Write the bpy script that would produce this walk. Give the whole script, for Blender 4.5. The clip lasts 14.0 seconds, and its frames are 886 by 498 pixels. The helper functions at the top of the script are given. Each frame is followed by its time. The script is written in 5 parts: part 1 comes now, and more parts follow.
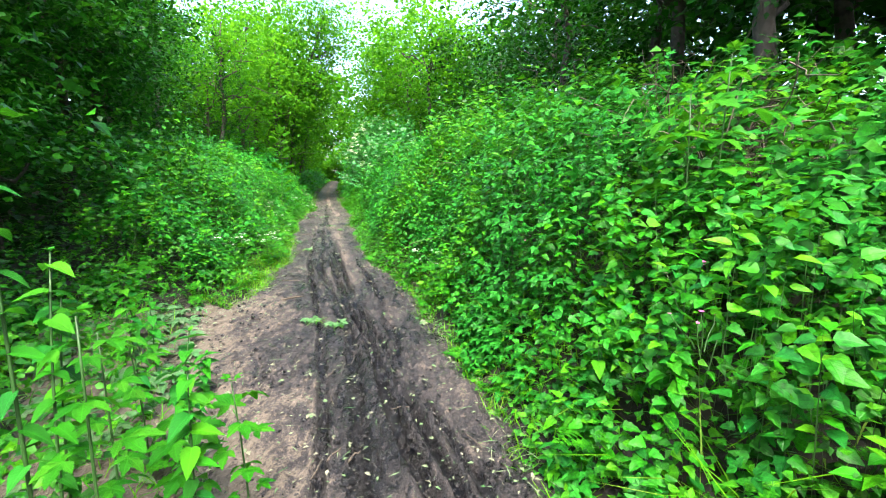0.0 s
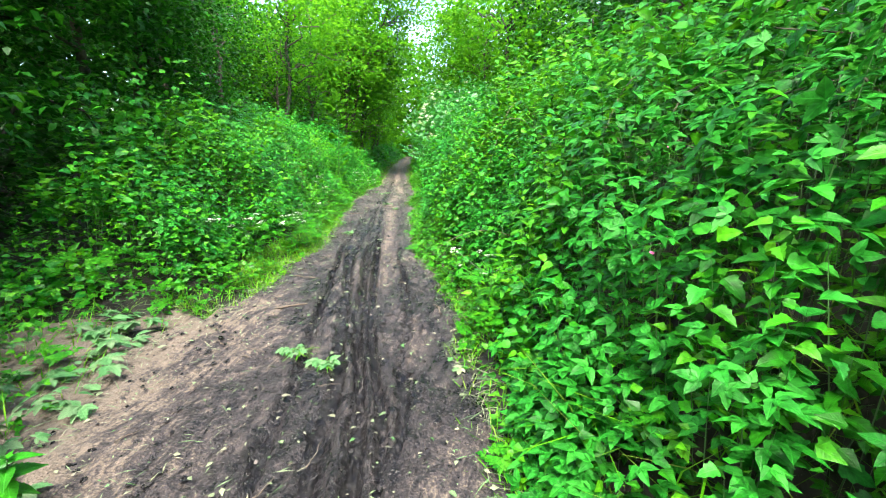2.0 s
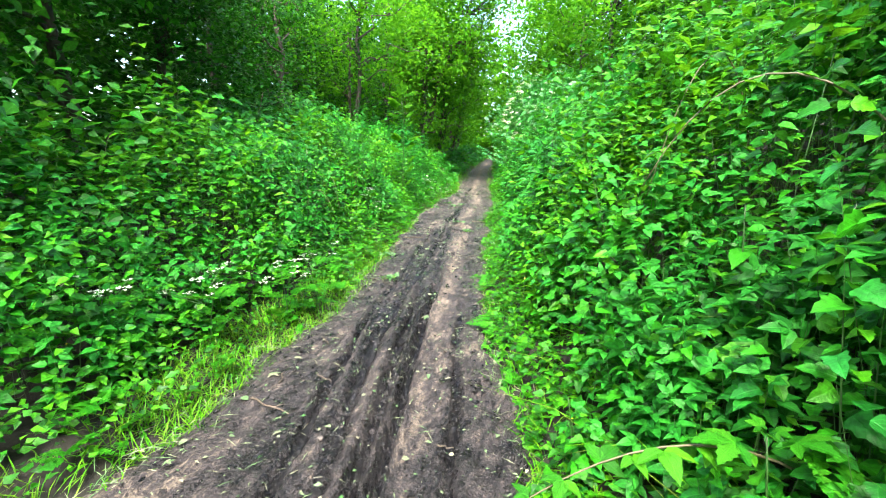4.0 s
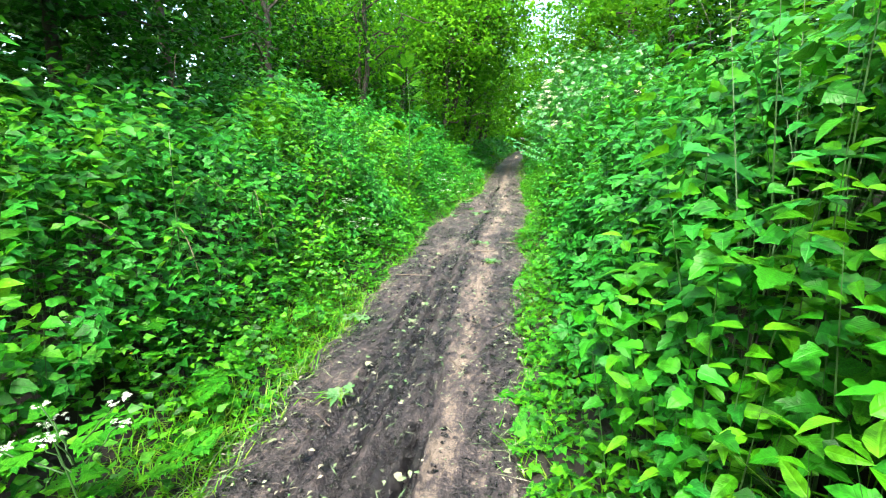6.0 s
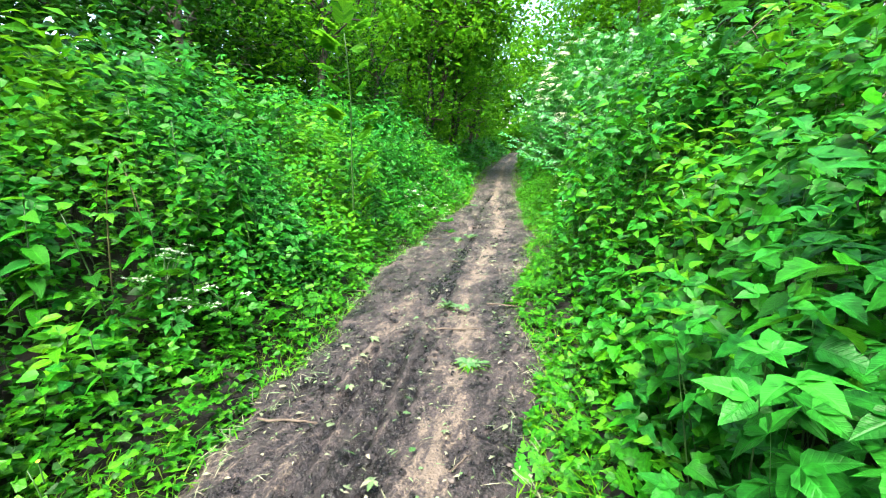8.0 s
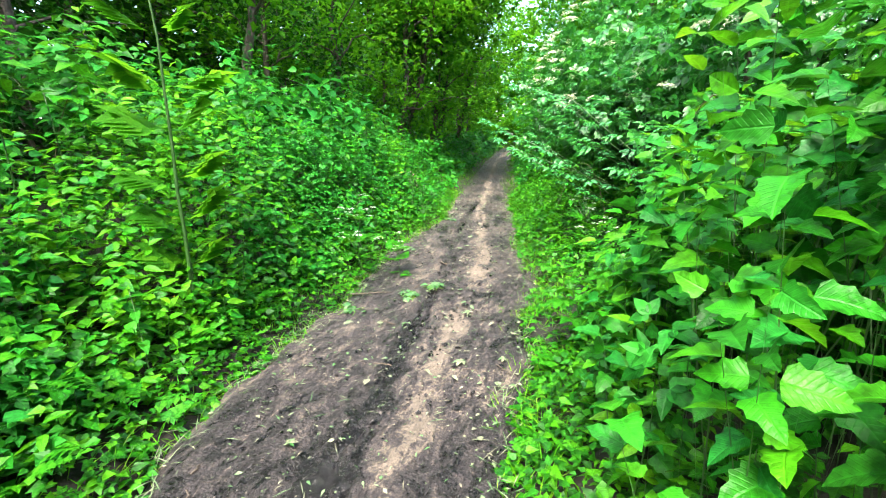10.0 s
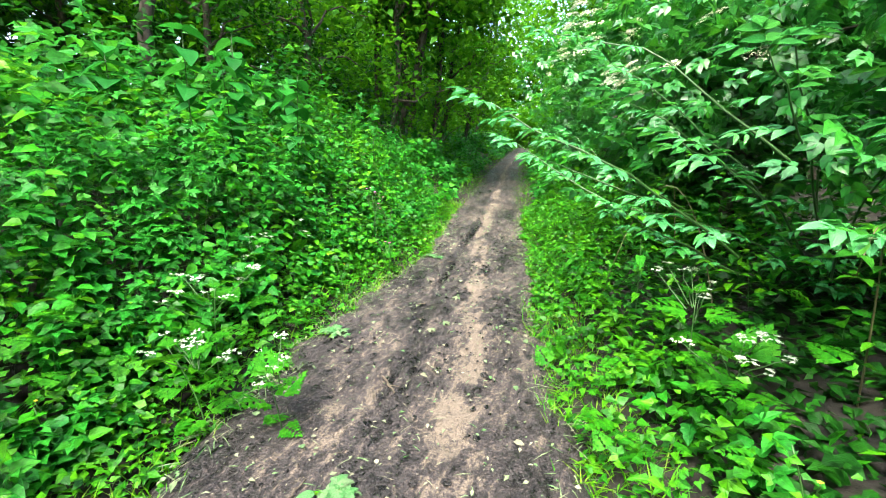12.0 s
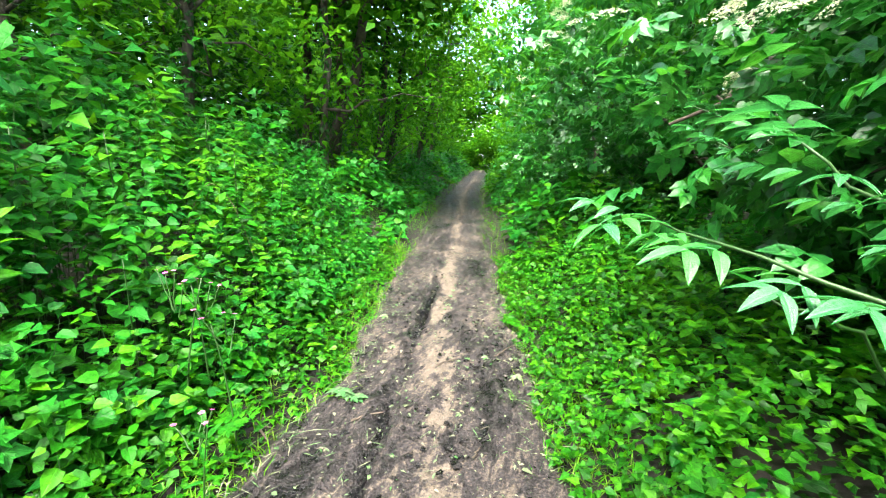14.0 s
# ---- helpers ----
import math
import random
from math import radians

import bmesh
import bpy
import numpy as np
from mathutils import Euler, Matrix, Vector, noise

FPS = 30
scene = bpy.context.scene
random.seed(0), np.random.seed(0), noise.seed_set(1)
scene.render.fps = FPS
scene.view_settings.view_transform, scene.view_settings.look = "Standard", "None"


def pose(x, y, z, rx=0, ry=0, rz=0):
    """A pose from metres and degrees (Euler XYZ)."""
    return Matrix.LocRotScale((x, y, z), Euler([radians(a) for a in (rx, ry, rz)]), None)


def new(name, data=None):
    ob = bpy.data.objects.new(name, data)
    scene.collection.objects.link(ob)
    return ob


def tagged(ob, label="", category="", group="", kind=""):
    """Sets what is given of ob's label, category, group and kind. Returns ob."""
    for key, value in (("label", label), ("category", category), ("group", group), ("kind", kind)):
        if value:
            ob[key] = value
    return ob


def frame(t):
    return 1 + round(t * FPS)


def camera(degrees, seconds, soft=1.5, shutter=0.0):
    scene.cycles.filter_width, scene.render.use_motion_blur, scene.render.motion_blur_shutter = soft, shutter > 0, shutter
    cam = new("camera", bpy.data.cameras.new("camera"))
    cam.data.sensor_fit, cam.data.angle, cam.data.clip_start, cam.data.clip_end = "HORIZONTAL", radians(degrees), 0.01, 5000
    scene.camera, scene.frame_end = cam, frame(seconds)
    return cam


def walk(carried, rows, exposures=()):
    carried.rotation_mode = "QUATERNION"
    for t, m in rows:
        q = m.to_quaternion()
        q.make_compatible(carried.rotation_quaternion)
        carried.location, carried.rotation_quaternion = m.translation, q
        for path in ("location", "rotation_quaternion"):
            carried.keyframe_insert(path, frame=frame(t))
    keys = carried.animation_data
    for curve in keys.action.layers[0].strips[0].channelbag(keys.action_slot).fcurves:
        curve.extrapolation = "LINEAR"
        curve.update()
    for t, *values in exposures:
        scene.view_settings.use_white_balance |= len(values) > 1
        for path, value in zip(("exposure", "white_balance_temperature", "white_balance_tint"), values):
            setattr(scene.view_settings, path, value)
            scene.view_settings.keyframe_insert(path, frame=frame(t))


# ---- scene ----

# camera and its walk: seconds, place, tilt, lean, heading
cam = camera(90.27, 14.0, soft=1.1)
STEPS = [
    (0, 0, 0, 1.569, 80.68, -0.3, 0),
    (0.5, -0.1, 0.285, 1.546, 79.45, -0.34, 2.7),
    (1, -0.105, 0.652, 1.525, 78.63, -0.49, 2.96),
    (1.5, -0.066, 1.205, 1.536, 78.98, -0.42, 6.41),
    (2, 0.161, 1.859, 1.441, 77.68, -0.35, 10),
    (2.5, 0.178, 2.511, 1.435, 76.26, -0.28, 13.19),
    (3, 0.081, 3.219, 1.474, 76.21, -0.31, 15.59),
    (3.5, -0.164, 3.915, 1.52, 77, -0.19, 17.8),
    (3.7, -0.268, 4.162, 1.519, 77.67, -0.07, 19.15),
    (5.8, -1.132, 7.031, 1.519, 77.01, -0.01, 23.7),
    (6, -1.229, 7.249, 1.542, 76.77, 0.05, 24.11),
    (6.5, -1.439, 7.979, 1.503, 76.36, 0.13, 23.66),
    (7, -1.692, 8.665, 1.486, 77.02, 0.36, 23.83),
    (7.5, -1.837, 9.388, 1.487, 77.23, 0.36, 23.51),
    (8, -2.034, 10.115, 1.487, 77.04, 0.3, 23.32),
    (8.5, -2.153, 10.811, 1.478, 76.73, 0.27, 23.1),
    (8.7, -2.234, 11.105, 1.512, 76.97, 0.31, 22.99),
    (10.8, -2.958, 14.096, 1.496, 75.64, -0.16, 21.53),
    (11, -3.031, 14.373, 1.556, 75.55, -0.2, 21.05),
    (11.5, -3.263, 15.004, 1.548, 76.46, 0.06, 22.82),
    (12, -3.401, 15.762, 1.507, 76.29, 0.11, 24.32),
    (12.5, -3.71, 16.482, 1.483, 75.77, 0.05, 24.68),
    (13, -3.857, 17.123, 1.449, 77.21, -0.22, 23.72),
    (13.5, -4.158, 17.815, 1.499, 77.91, -0.52, 21.14),
    (14, -4.423, 18.571, 1.499, 79.02, -0.37, 18.53),
]
walk(cam, [(t, pose(*p)) for t, *p in STEPS], exposures=[(0, 3.35), (3.5, 3.55), (8.5, 3.55), (12, 3.5), (14, 3.7)])

# overcast sky with a wide soft sun high over the lane
SUN_UP, SUN_TURN = 60.0, 170.0
world = bpy.data.worlds.new("sky")
world.use_nodes = True
scene.world = world
wt = world.node_tree
sky = wt.nodes.new("ShaderNodeTexSky")
sky.sky_type = "NISHITA"
sky.sun_disc = False
sky.sun_elevation, sky.sun_rotation = radians(SUN_UP), radians(SUN_TURN)
sky.air_density, sky.dust_density, sky.ozone_density = 1.0, 4.0, 1.0
wt.nodes["Background"].inputs["Strength"].default_value = 0.12
wt.links.new(sky.outputs[0], wt.nodes["Background"].inputs["Color"])
sun = new("sun", bpy.data.lights.new("sun", "SUN"))
sun.data.energy, sun.data.angle, sun.data.color = 1.5, radians(26), (1.0, 0.95, 0.82)
sun_dir = Vector((math.sin(radians(SUN_TURN)) * math.cos(radians(SUN_UP)), math.cos(radians(SUN_TURN)) * math.cos(radians(SUN_UP)), math.sin(radians(SUN_UP))))
sun.rotation_euler = sun_dir.to_track_quat("Z", "Y").to_euler()

# ---- materials ----
rng = np.random.default_rng(7)


def nodes_of(name):
    m = bpy.data.materials.new(name)
    m.use_nodes = True
    t = m.node_tree
    return m, t, t.nodes["Principled BSDF"], t.nodes["Material Output"]


def node(t, kind, **values):
    n = t.nodes.new(kind)
    for k, v in values.items():
        n.inputs[k].default_value = v
    return n


def ramp(t, fac, stops):
    r = t.nodes.new("ShaderNodeValToRGB")
    while len(r.color_ramp.elements) < len(stops):
        r.color_ramp.elements.new(0.5)
    for e, (p, c) in zip(r.color_ramp.elements, stops):
        e.position, e.color = p, (*c, 1)
    t.links.new(fac, r.inputs[0])
    return r


def vein_lines(t):
    """A midrib and slanting side veins, from each leaf's own breadth and length."""
    at = t.nodes.new("ShaderNodeAttribute")
    at.attribute_name = "blade"
    split = t.nodes.new("ShaderNodeSeparateXYZ")
    t.links.new(at.outputs["Vector"], split.inputs[0])

    def calc(kind, a, b):
        n = t.nodes.new("ShaderNodeMath")
        n.operation = kind
        for i, v in enumerate((a, b)):
            if isinstance(v, (int, float)):
                n.inputs[i].default_value = v
            else:
                t.links.new(v, n.inputs[i])
        return n.outputs[0]

    across = calc("ABSOLUTE", split.outputs["X"], 0)
    rib = calc("SUBTRACT", 1.0, calc("MINIMUM", calc("MULTIPLY", across, 28.0), 1.0))
    wave = calc("SINE", calc("MULTIPLY", calc("SUBTRACT", split.outputs["Y"], calc("MULTIPLY", across, 0.8)), 52.0), 0)
    side = calc("MULTIPLY", calc("POWER", calc("MAXIMUM", wave, 0.0), 5.0), 0.45)
    return calc("MAXIMUM", rib, side)


def leaf_material(name, colors, rough=0.42, through_light=0.35, grain=60, gloss=0.25):
    """Leaves: every leaf has a tint of its own, with mottling over the blade and light shining through."""
    m, t, b, out = nodes_of(name)
    geo = t.nodes.new("ShaderNodeNewGeometry")
    info = t.nodes.new("ShaderNodeObjectInfo")
    add = t.nodes.new("ShaderNodeMath")
    add.operation = "ADD"
    t.links.new(geo.outputs["Random Per Island"], add.inputs[0])
    t.links.new(info.outputs["Random"], add.inputs[1])
    fract = t.nodes.new("ShaderNodeMath")
    fract.operation = "FRACT"
    t.links.new(add.outputs[0], fract.inputs[0])
    n = len(colors)
    r = ramp(t, fract.outputs[0], [(i / max(1, n - 1), c) for i, c in enumerate(colors)])
    coord = t.nodes.new("ShaderNodeTexCoord")
    tex = node(t, "ShaderNodeTexNoise", Scale=grain, Detail=3.0)
    t.links.new(coord.outputs["Object"], tex.inputs["Vector"])
    hsv = node(t, "ShaderNodeHueSaturation")
    val = node(t, "ShaderNodeMapRange")
    val.inputs["From Min"].default_value, val.inputs["From Max"].default_value = 0.25, 0.75
    val.inputs["To Min"].default_value, val.inputs["To Max"].default_value = 0.5, 1.4
    t.links.new(tex.outputs["Fac"], val.inputs["Value"])
    t.links.new(val.outputs[0], hsv.inputs["Value"])
    t.links.new(r.outputs[0], hsv.inputs["Color"])
    t.links.new(hsv.outputs[0], b.inputs["Base Color"])
    b.inputs["Roughness"].default_value = rough
    b.inputs["Specular IOR Level"].default_value = gloss
    vein = vein_lines(t)
    lift = t.nodes.new("ShaderNodeMath")
    lift.operation = "MULTIPLY_ADD"
    lift.inputs[1].default_value = 0.3
    t.links.new(vein, lift.inputs[0])
    t.links.new(val.outputs[0], lift.inputs[2])
    t.links.new(lift.outputs[0], hsv.inputs["Value"])
    bump = node(t, "ShaderNodeBump", Strength=0.6, Distance=0.006)
    t.links.new(tex.outputs["Fac"], bump.inputs["Height"])
    ribs = node(t, "ShaderNodeBump", Strength=0.35, Distance=0.004)
    ribs.invert = True
    t.links.new(vein, ribs.inputs["Height"])
    t.links.new(bump.outputs[0], ribs.inputs["Normal"])
    t.links.new(ribs.outputs[0], b.inputs["Normal"])
    tl = t.nodes.new("ShaderNodeBsdfTranslucent")
    warm = t.nodes.new("ShaderNodeHueSaturation")
    warm.inputs["Hue"].default_value, warm.inputs["Value"].default_value = 0.485, 1.5
    t.links.new(hsv.outputs[0], warm.inputs["Color"])
    t.links.new(warm.outputs[0], tl.inputs["Color"])
    mix = node(t, "ShaderNodeMixShader", Fac=through_light)
    t.links.new(b.outputs[0], mix.inputs[1])
    t.links.new(tl.outputs[0], mix.inputs[2])
    t.links.new(mix.outputs[0], out.inputs["Surface"])
    return m


def plain_material(name, c1, c2, rough=0.8, scale=20, bump=0.4, dist=0.01):
    m, t, b, out = nodes_of(name)
    coord = t.nodes.new("ShaderNodeTexCoord")
    tex = node(t, "ShaderNodeTexNoise", Scale=scale, Detail=6.0, Roughness=0.65)
    t.links.new(coord.outputs["Object"], tex.inputs["Vector"])
    r = ramp(t, tex.outputs["Fac"], [(0.3, c1), (0.7, c2)])
    t.links.new(r.outputs[0], b.inputs["Base Color"])
    b.inputs["Roughness"].default_value = rough
    bm_ = node(t, "ShaderNodeBump", Strength=bump, Distance=dist)
    t.links.new(tex.outputs["Fac"], bm_.inputs["Height"])
    t.links.new(bm_.outputs[0], b.inputs["Normal"])
    return m


NETTLE = leaf_material("nettle_leaf", [(0.0052, 0.0558, 0.0031), (0.0139, 0.1364, 0.0043), (0.0104, 0.124, 0.0161), (0.0225, 0.2046, 0.0043), (0.0122, 0.1054, 0.0074), (0.0521, 0.2604, 0.005)], gloss=0.14, rough=0.38, through_light=0.28)
BRAMBLE = leaf_material("bramble_leaf", [(0.0060, 0.0558, 0.0037), (0.0157, 0.1302, 0.0037), (0.0521, 0.2232, 0.0037)], rough=0.36, gloss=0.20, through_light=0.28)
FERNY = leaf_material("cow_parsley_leaf", [(0.0087, 0.1054, 0.0037), (0.0186, 0.1488, 0.0037), (0.0341, 0.1736, 0.0062)], rough=0.5, gloss=0.12)
WILLOWHERB = leaf_material("willowherb_leaf", [(0.0174, 0.124, 0.0031), (0.0391, 0.1984, 0.0037), (0.0738, 0.248, 0.0062)], gloss=0.12, rough=0.4, through_light=0.3)
GROUNDELDER = leaf_material("ground_elder_leaf", [(0.0060, 0.0682, 0.0056), (0.0122, 0.1426, 0.0112), (0.0225, 0.1922, 0.0161)], gloss=0.14, rough=0.4, through_light=0.28)
HEART = leaf_material("heart_leaf", [(0.0062, 0.0806, 0.0112), (0.0112, 0.1178, 0.0186), (0.0136, 0.1426, 0.0124)], gloss=0.15, rough=0.45)
GRASS = leaf_material("grass_blade", [(0.0217, 0.155, 0.0025), (0.0527, 0.2232, 0.0031), (0.0868, 0.2356, 0.0062), (0.1178, 0.1922, 0.0248)], rough=0.5, gloss=0.12)
HEDGE = leaf_material("hawthorn_leaf", [(0.0037, 0.0403, 0.0031), (0.0074, 0.0744, 0.0037), (0.0223, 0.1612, 0.005)], rough=0.42, gloss=0.15)
TREE = leaf_material("tree_leaf", [(0.0198, 0.124, 0.0037), (0.0372, 0.1736, 0.005), (0.0589, 0.2108, 0.0062)], rough=0.5, through_light=0.6, gloss=0.12)
# ivy's dark green; on the undergrowth this dark colour stands for shade
DARKTREE = leaf_material("ivy_and_shade_leaf", [(0.0031, 0.0279, 0.0031), (0.0056, 0.0496, 0.0037), (0.0099, 0.0744, 0.0037)], rough=0.4, gloss=0.15)
ELDER = leaf_material("elder_leaf", [(0.0099, 0.093, 0.0149), (0.0161, 0.1426, 0.0186), (0.0248, 0.186, 0.0099)], rough=0.3, gloss=0.6)
WOODS = leaf_material("far_woods_leaf", [(0.005, 0.0434, 0.0031), (0.0124, 0.0806, 0.0037), (0.0248, 0.1178, 0.0037)], rough=0.6, grain=8, gloss=0.07)
LITTER = leaf_material("fallen_leaf", [(0.062, 0.1364, 0.0496), (0.124, 0.1736, 0.0868), (0.186, 0.1736, 0.124), (0.031, 0.124, 0.0248)], rough=0.55, through_light=0.1)
WHITE = leaf_material("white_petals", [(0.3, 0.36, 0.26), (0.5, 0.54, 0.46)], rough=0.7, through_light=0.3)
CREAM = leaf_material("cream_petals", [(0.36, 0.4, 0.24), (0.55, 0.56, 0.42)], rough=0.7, through_light=0.3)
PINK = leaf_material("pink_petals", [(0.5, 0.08, 0.28), (0.62, 0.16, 0.4)], rough=0.6, through_light=0.3)
YELLOW = leaf_material("yellow_petals", [(0.7, 0.5, 0.02), (0.75, 0.55, 0.04)], rough=0.5, through_light=0.2)
STEM = plain_material("green_stem", (0.0087, 0.0434, 0.005), (0.0217, 0.0682, 0.0093), 0.55, 40, 0.2, 0.002)
REDSTEM = plain_material("bramble_cane", (0.0496, 0.0372, 0.0186), (0.0806, 0.0744, 0.031), 0.6, 30, 0.3, 0.003)
BARK = plain_material("bark", (0.0186, 0.0149, 0.0112), (0.062, 0.0496, 0.0372), 0.9, 9, 0.9, 0.03)
TWIG = plain_material("dry_twig", (0.031, 0.0223, 0.0155), (0.0806, 0.062, 0.0446), 0.85, 25, 0.5, 0.004)
STONE = plain_material("stone", (0.0372, 0.031, 0.0285), (0.093, 0.0806, 0.0713), 0.8, 14, 0.4, 0.006)
# soil near black: the shade between the plants is put into its colour
SHADE_SOIL = plain_material("shade_dark_soil", (0.0025, 0.0025, 0.0012), (0.0099, 0.0081, 0.0043), 0.95, 5, 0.8, 0.03)


def mud_material():
    """Churned mud: dark and wet in the ruts, pale and gritty where it has dried."""
    m, t, b, out = nodes_of("mud")
    coord = t.nodes.new("ShaderNodeTexCoord")
    dry = t.nodes.new("ShaderNodeAttribute")
    dry.attribute_name = "dry"
    big = node(t, "ShaderNodeTexNoise", Scale=2.6, Detail=5.0, Roughness=0.6)
    stretch = node(t, "ShaderNodeMapping")
    stretch.inputs["Rotation"].default_value = (0, 0, radians(-15))
    stretch.inputs["Scale"].default_value = (1.0, 0.35, 1.0)
    t.links.new(coord.outputs["Object"], stretch.inputs["Vector"])
    fine = node(t, "ShaderNodeTexNoise", Scale=55.0, Detail=8.0, Roughness=0.72)
    grit = node(t, "ShaderNodeTexVoronoi", Scale=70.0)
    clod = node(t, "ShaderNodeTexNoise", Scale=17.0, Detail=4.0, Roughness=0.6, Distortion=0.8)
    t.links.new(stretch.outputs[0], clod.inputs["Vector"])
    t.links.new(stretch.outputs[0], big.inputs["Vector"])
    for n in (fine, grit):
        t.links.new(coord.outputs["Object"], n.inputs["Vector"])
    s = t.nodes.new("ShaderNodeMath")
    s.operation = "MULTIPLY_ADD"
    t.links.new(big.outputs["Fac"], s.inputs[0])
    s.inputs[1].default_value = 0.7
    s.inputs[2].default_value = -0.35
    s2 = t.nodes.new("ShaderNodeMath")
    s2.operation = "ADD"
    t.links.new(s.outputs[0], s2.inputs[0])
    t.links.new(dry.outputs["Fac"], s2.inputs[1])
    s3 = t.nodes.new("ShaderNodeMath")
    s3.operation = "MULTIPLY_ADD"
    t.links.new(fine.outputs["Fac"], s3.inputs[0])
    s3.inputs[1].default_value = 1.9
    sub = t.nodes.new("ShaderNodeMath")
    sub.operation = "SUBTRACT"
    t.links.new(s2.outputs[0], sub.inputs[0])
    sub.inputs[1].default_value = 1.57
    s4 = t.nodes.new("ShaderNodeMath")
    s4.operation = "MULTIPLY_ADD"
    t.links.new(clod.outputs["Fac"], s4.inputs[0])
    s4.inputs[1].default_value = 1.7
    t.links.new(sub.outputs[0], s4.inputs[2])
    t.links.new(s4.outputs[0], s3.inputs[2])
    r = ramp(t, s3.outputs[0], [(0.15, (0.003, 0.0025, 0.0026)), (0.42, (0.0095, 0.0076, 0.0083)), (0.68, (0.026, 0.021, 0.0215)), (1.1, (0.108, 0.087, 0.068))])
    t.links.new(r.outputs[0], b.inputs["Base Color"])
    rr = ramp(t, s3.outputs[0], [(0.15, (0.2,) * 3), (0.55, (0.75,) * 3), (0.9, (0.95,) * 3)])
    t.links.new(rr.outputs[0], b.inputs["Roughness"])
    b.inputs["Specular IOR Level"].default_value = 0.4
    b1 = node(t, "ShaderNodeBump", Strength=1.0, Distance=0.014)
    t.links.new(fine.outputs["Fac"], b1.inputs["Height"])
    b2 = node(t, "ShaderNodeBump", Strength=0.6, Distance=0.012)
    t.links.new(grit.outputs["Distance"], b2.inputs["Height"])
    b0 = node(t, "ShaderNodeBump", Strength=1.0, Distance=0.035)
    t.links.new(clod.outputs["Fac"], b0.inputs["Height"])
    t.links.new(b0.outputs[0], b1.inputs["Normal"])
    t.links.new(b1.outputs[0], b2.inputs["Normal"])
    t.links.new(b2.outputs[0], b.inputs["Normal"])
    return m


MUD = mud_material()

# ---- the plan: edges of the lane, the line walked, and the lie of the land ----
LEFT_Y = [-4, 1, 1.95, 2.97, 4.0, 4.6, 5.2, 5.8, 7, 8.15, 8.9, 10, 12.1, 12.9, 13.5, 15, 16.5, 17.6, 18.3, 19.9, 21, 21.9, 24.1, 27.7, 37.5, 60]
LEFT_X = [0.1, -0.85, -1.25, -1.95, -2.6, -2.75, -2.62, -2.5, -2.83, -2.88, -3.15, -3.45, -4.08, -4.2, -4.45, -4.95, -5.2, -5.5, -5.7, -5.98, -6.0, -6.3, -6.98, -8.0, -10.6, -15.0]
RIGHT_Y = [-4, 1, 2.04, 2.7, 4.1, 6, 7, 8, 8.7, 9.5, 11.8, 13.2, 14.3, 15.7, 16.3, 17.8, 18.9, 20.6, 21.6, 23.5, 27.6, 38.3, 60]
RIGHT_X = [1.9, 0.75, 0.52, 0.36, 0.0, -0.46, -0.88, -1.33, -1.55, -1.76, -2.35, -2.6, -3.1, -3.2, -3.42, -3.6, -4.03, -4.5, -4.77, -5.35, -6.4, -9.2, -13.6]
WALK_Y = [-4, 0, 1.9, 2.5, 3.2, 4.2, 7.0, 9.4, 11.1, 14.1, 16.5, 18.6, 24, 60]
WALK_X = [0, 0, 0.16, 0.18, 0.08, -0.27, -1.13, -1.84, -2.23, -2.96, -3.71, -4.42, -6.2, -14.3]


def left_edge(y):
    return np.interp(y, LEFT_Y, LEFT_X) + 0.03 * np.sin(y * 5.1) + 0.03 * np.sin(y * 11.3 + 1)


def right_edge(y):
    return np.interp(y, RIGHT_Y, RIGHT_X) + 0.03 * np.sin(y * 4.3 + 2) + 0.03 * np.sin(y * 12.7)


def rise(y):
    """The lane climbs a little towards its far end."""
    q = np.clip((np.asarray(y, float) - 30) / 28, 0, 1)
    return 0.9 * q * q * (3 - 2 * q)


def walk_gap(x, y):
    return np.abs(x - np.interp(y, WALK_Y, WALK_X))


def bumps(x, y, s, seed=0.0):
    """Cheap smooth unevenness from a few crossed waves, about -1 to 1."""
    a = np.sin(x * s + seed) * np.cos(y * s * 1.13 + seed * 2.1)
    b = np.sin((x + y) * s * 1.71 + seed * 3.3) * np.cos((x - y) * s * 1.37 + seed)
    c = np.sin(x * s * 2.9 - y * s * 2.3 + seed * 0.7)
    return 0.5 * a + 0.3 * b + 0.2 * c


def grain(x, y, scale, seed):
    """Smooth random relief from a lattice, about -1 to 1."""
    g = np.random.default_rng(seed).uniform(-1, 1, (256, 256))
    fx, fy = x * scale, y * scale
    ix, iy = np.floor(fx).astype(int), np.floor(fy).astype(int)
    u, v = fx - ix, fy - iy
    u, v = u * u * (3 - 2 * u), v * v * (3 - 2 * v)
    at = lambda a, b: g[a % 256, b % 256]
    return (at(ix, iy) * (1 - u) + at(ix + 1, iy) * u) * (1 - v) + (at(ix, iy + 1) * (1 - u) + at(ix + 1, iy + 1) * u) * v


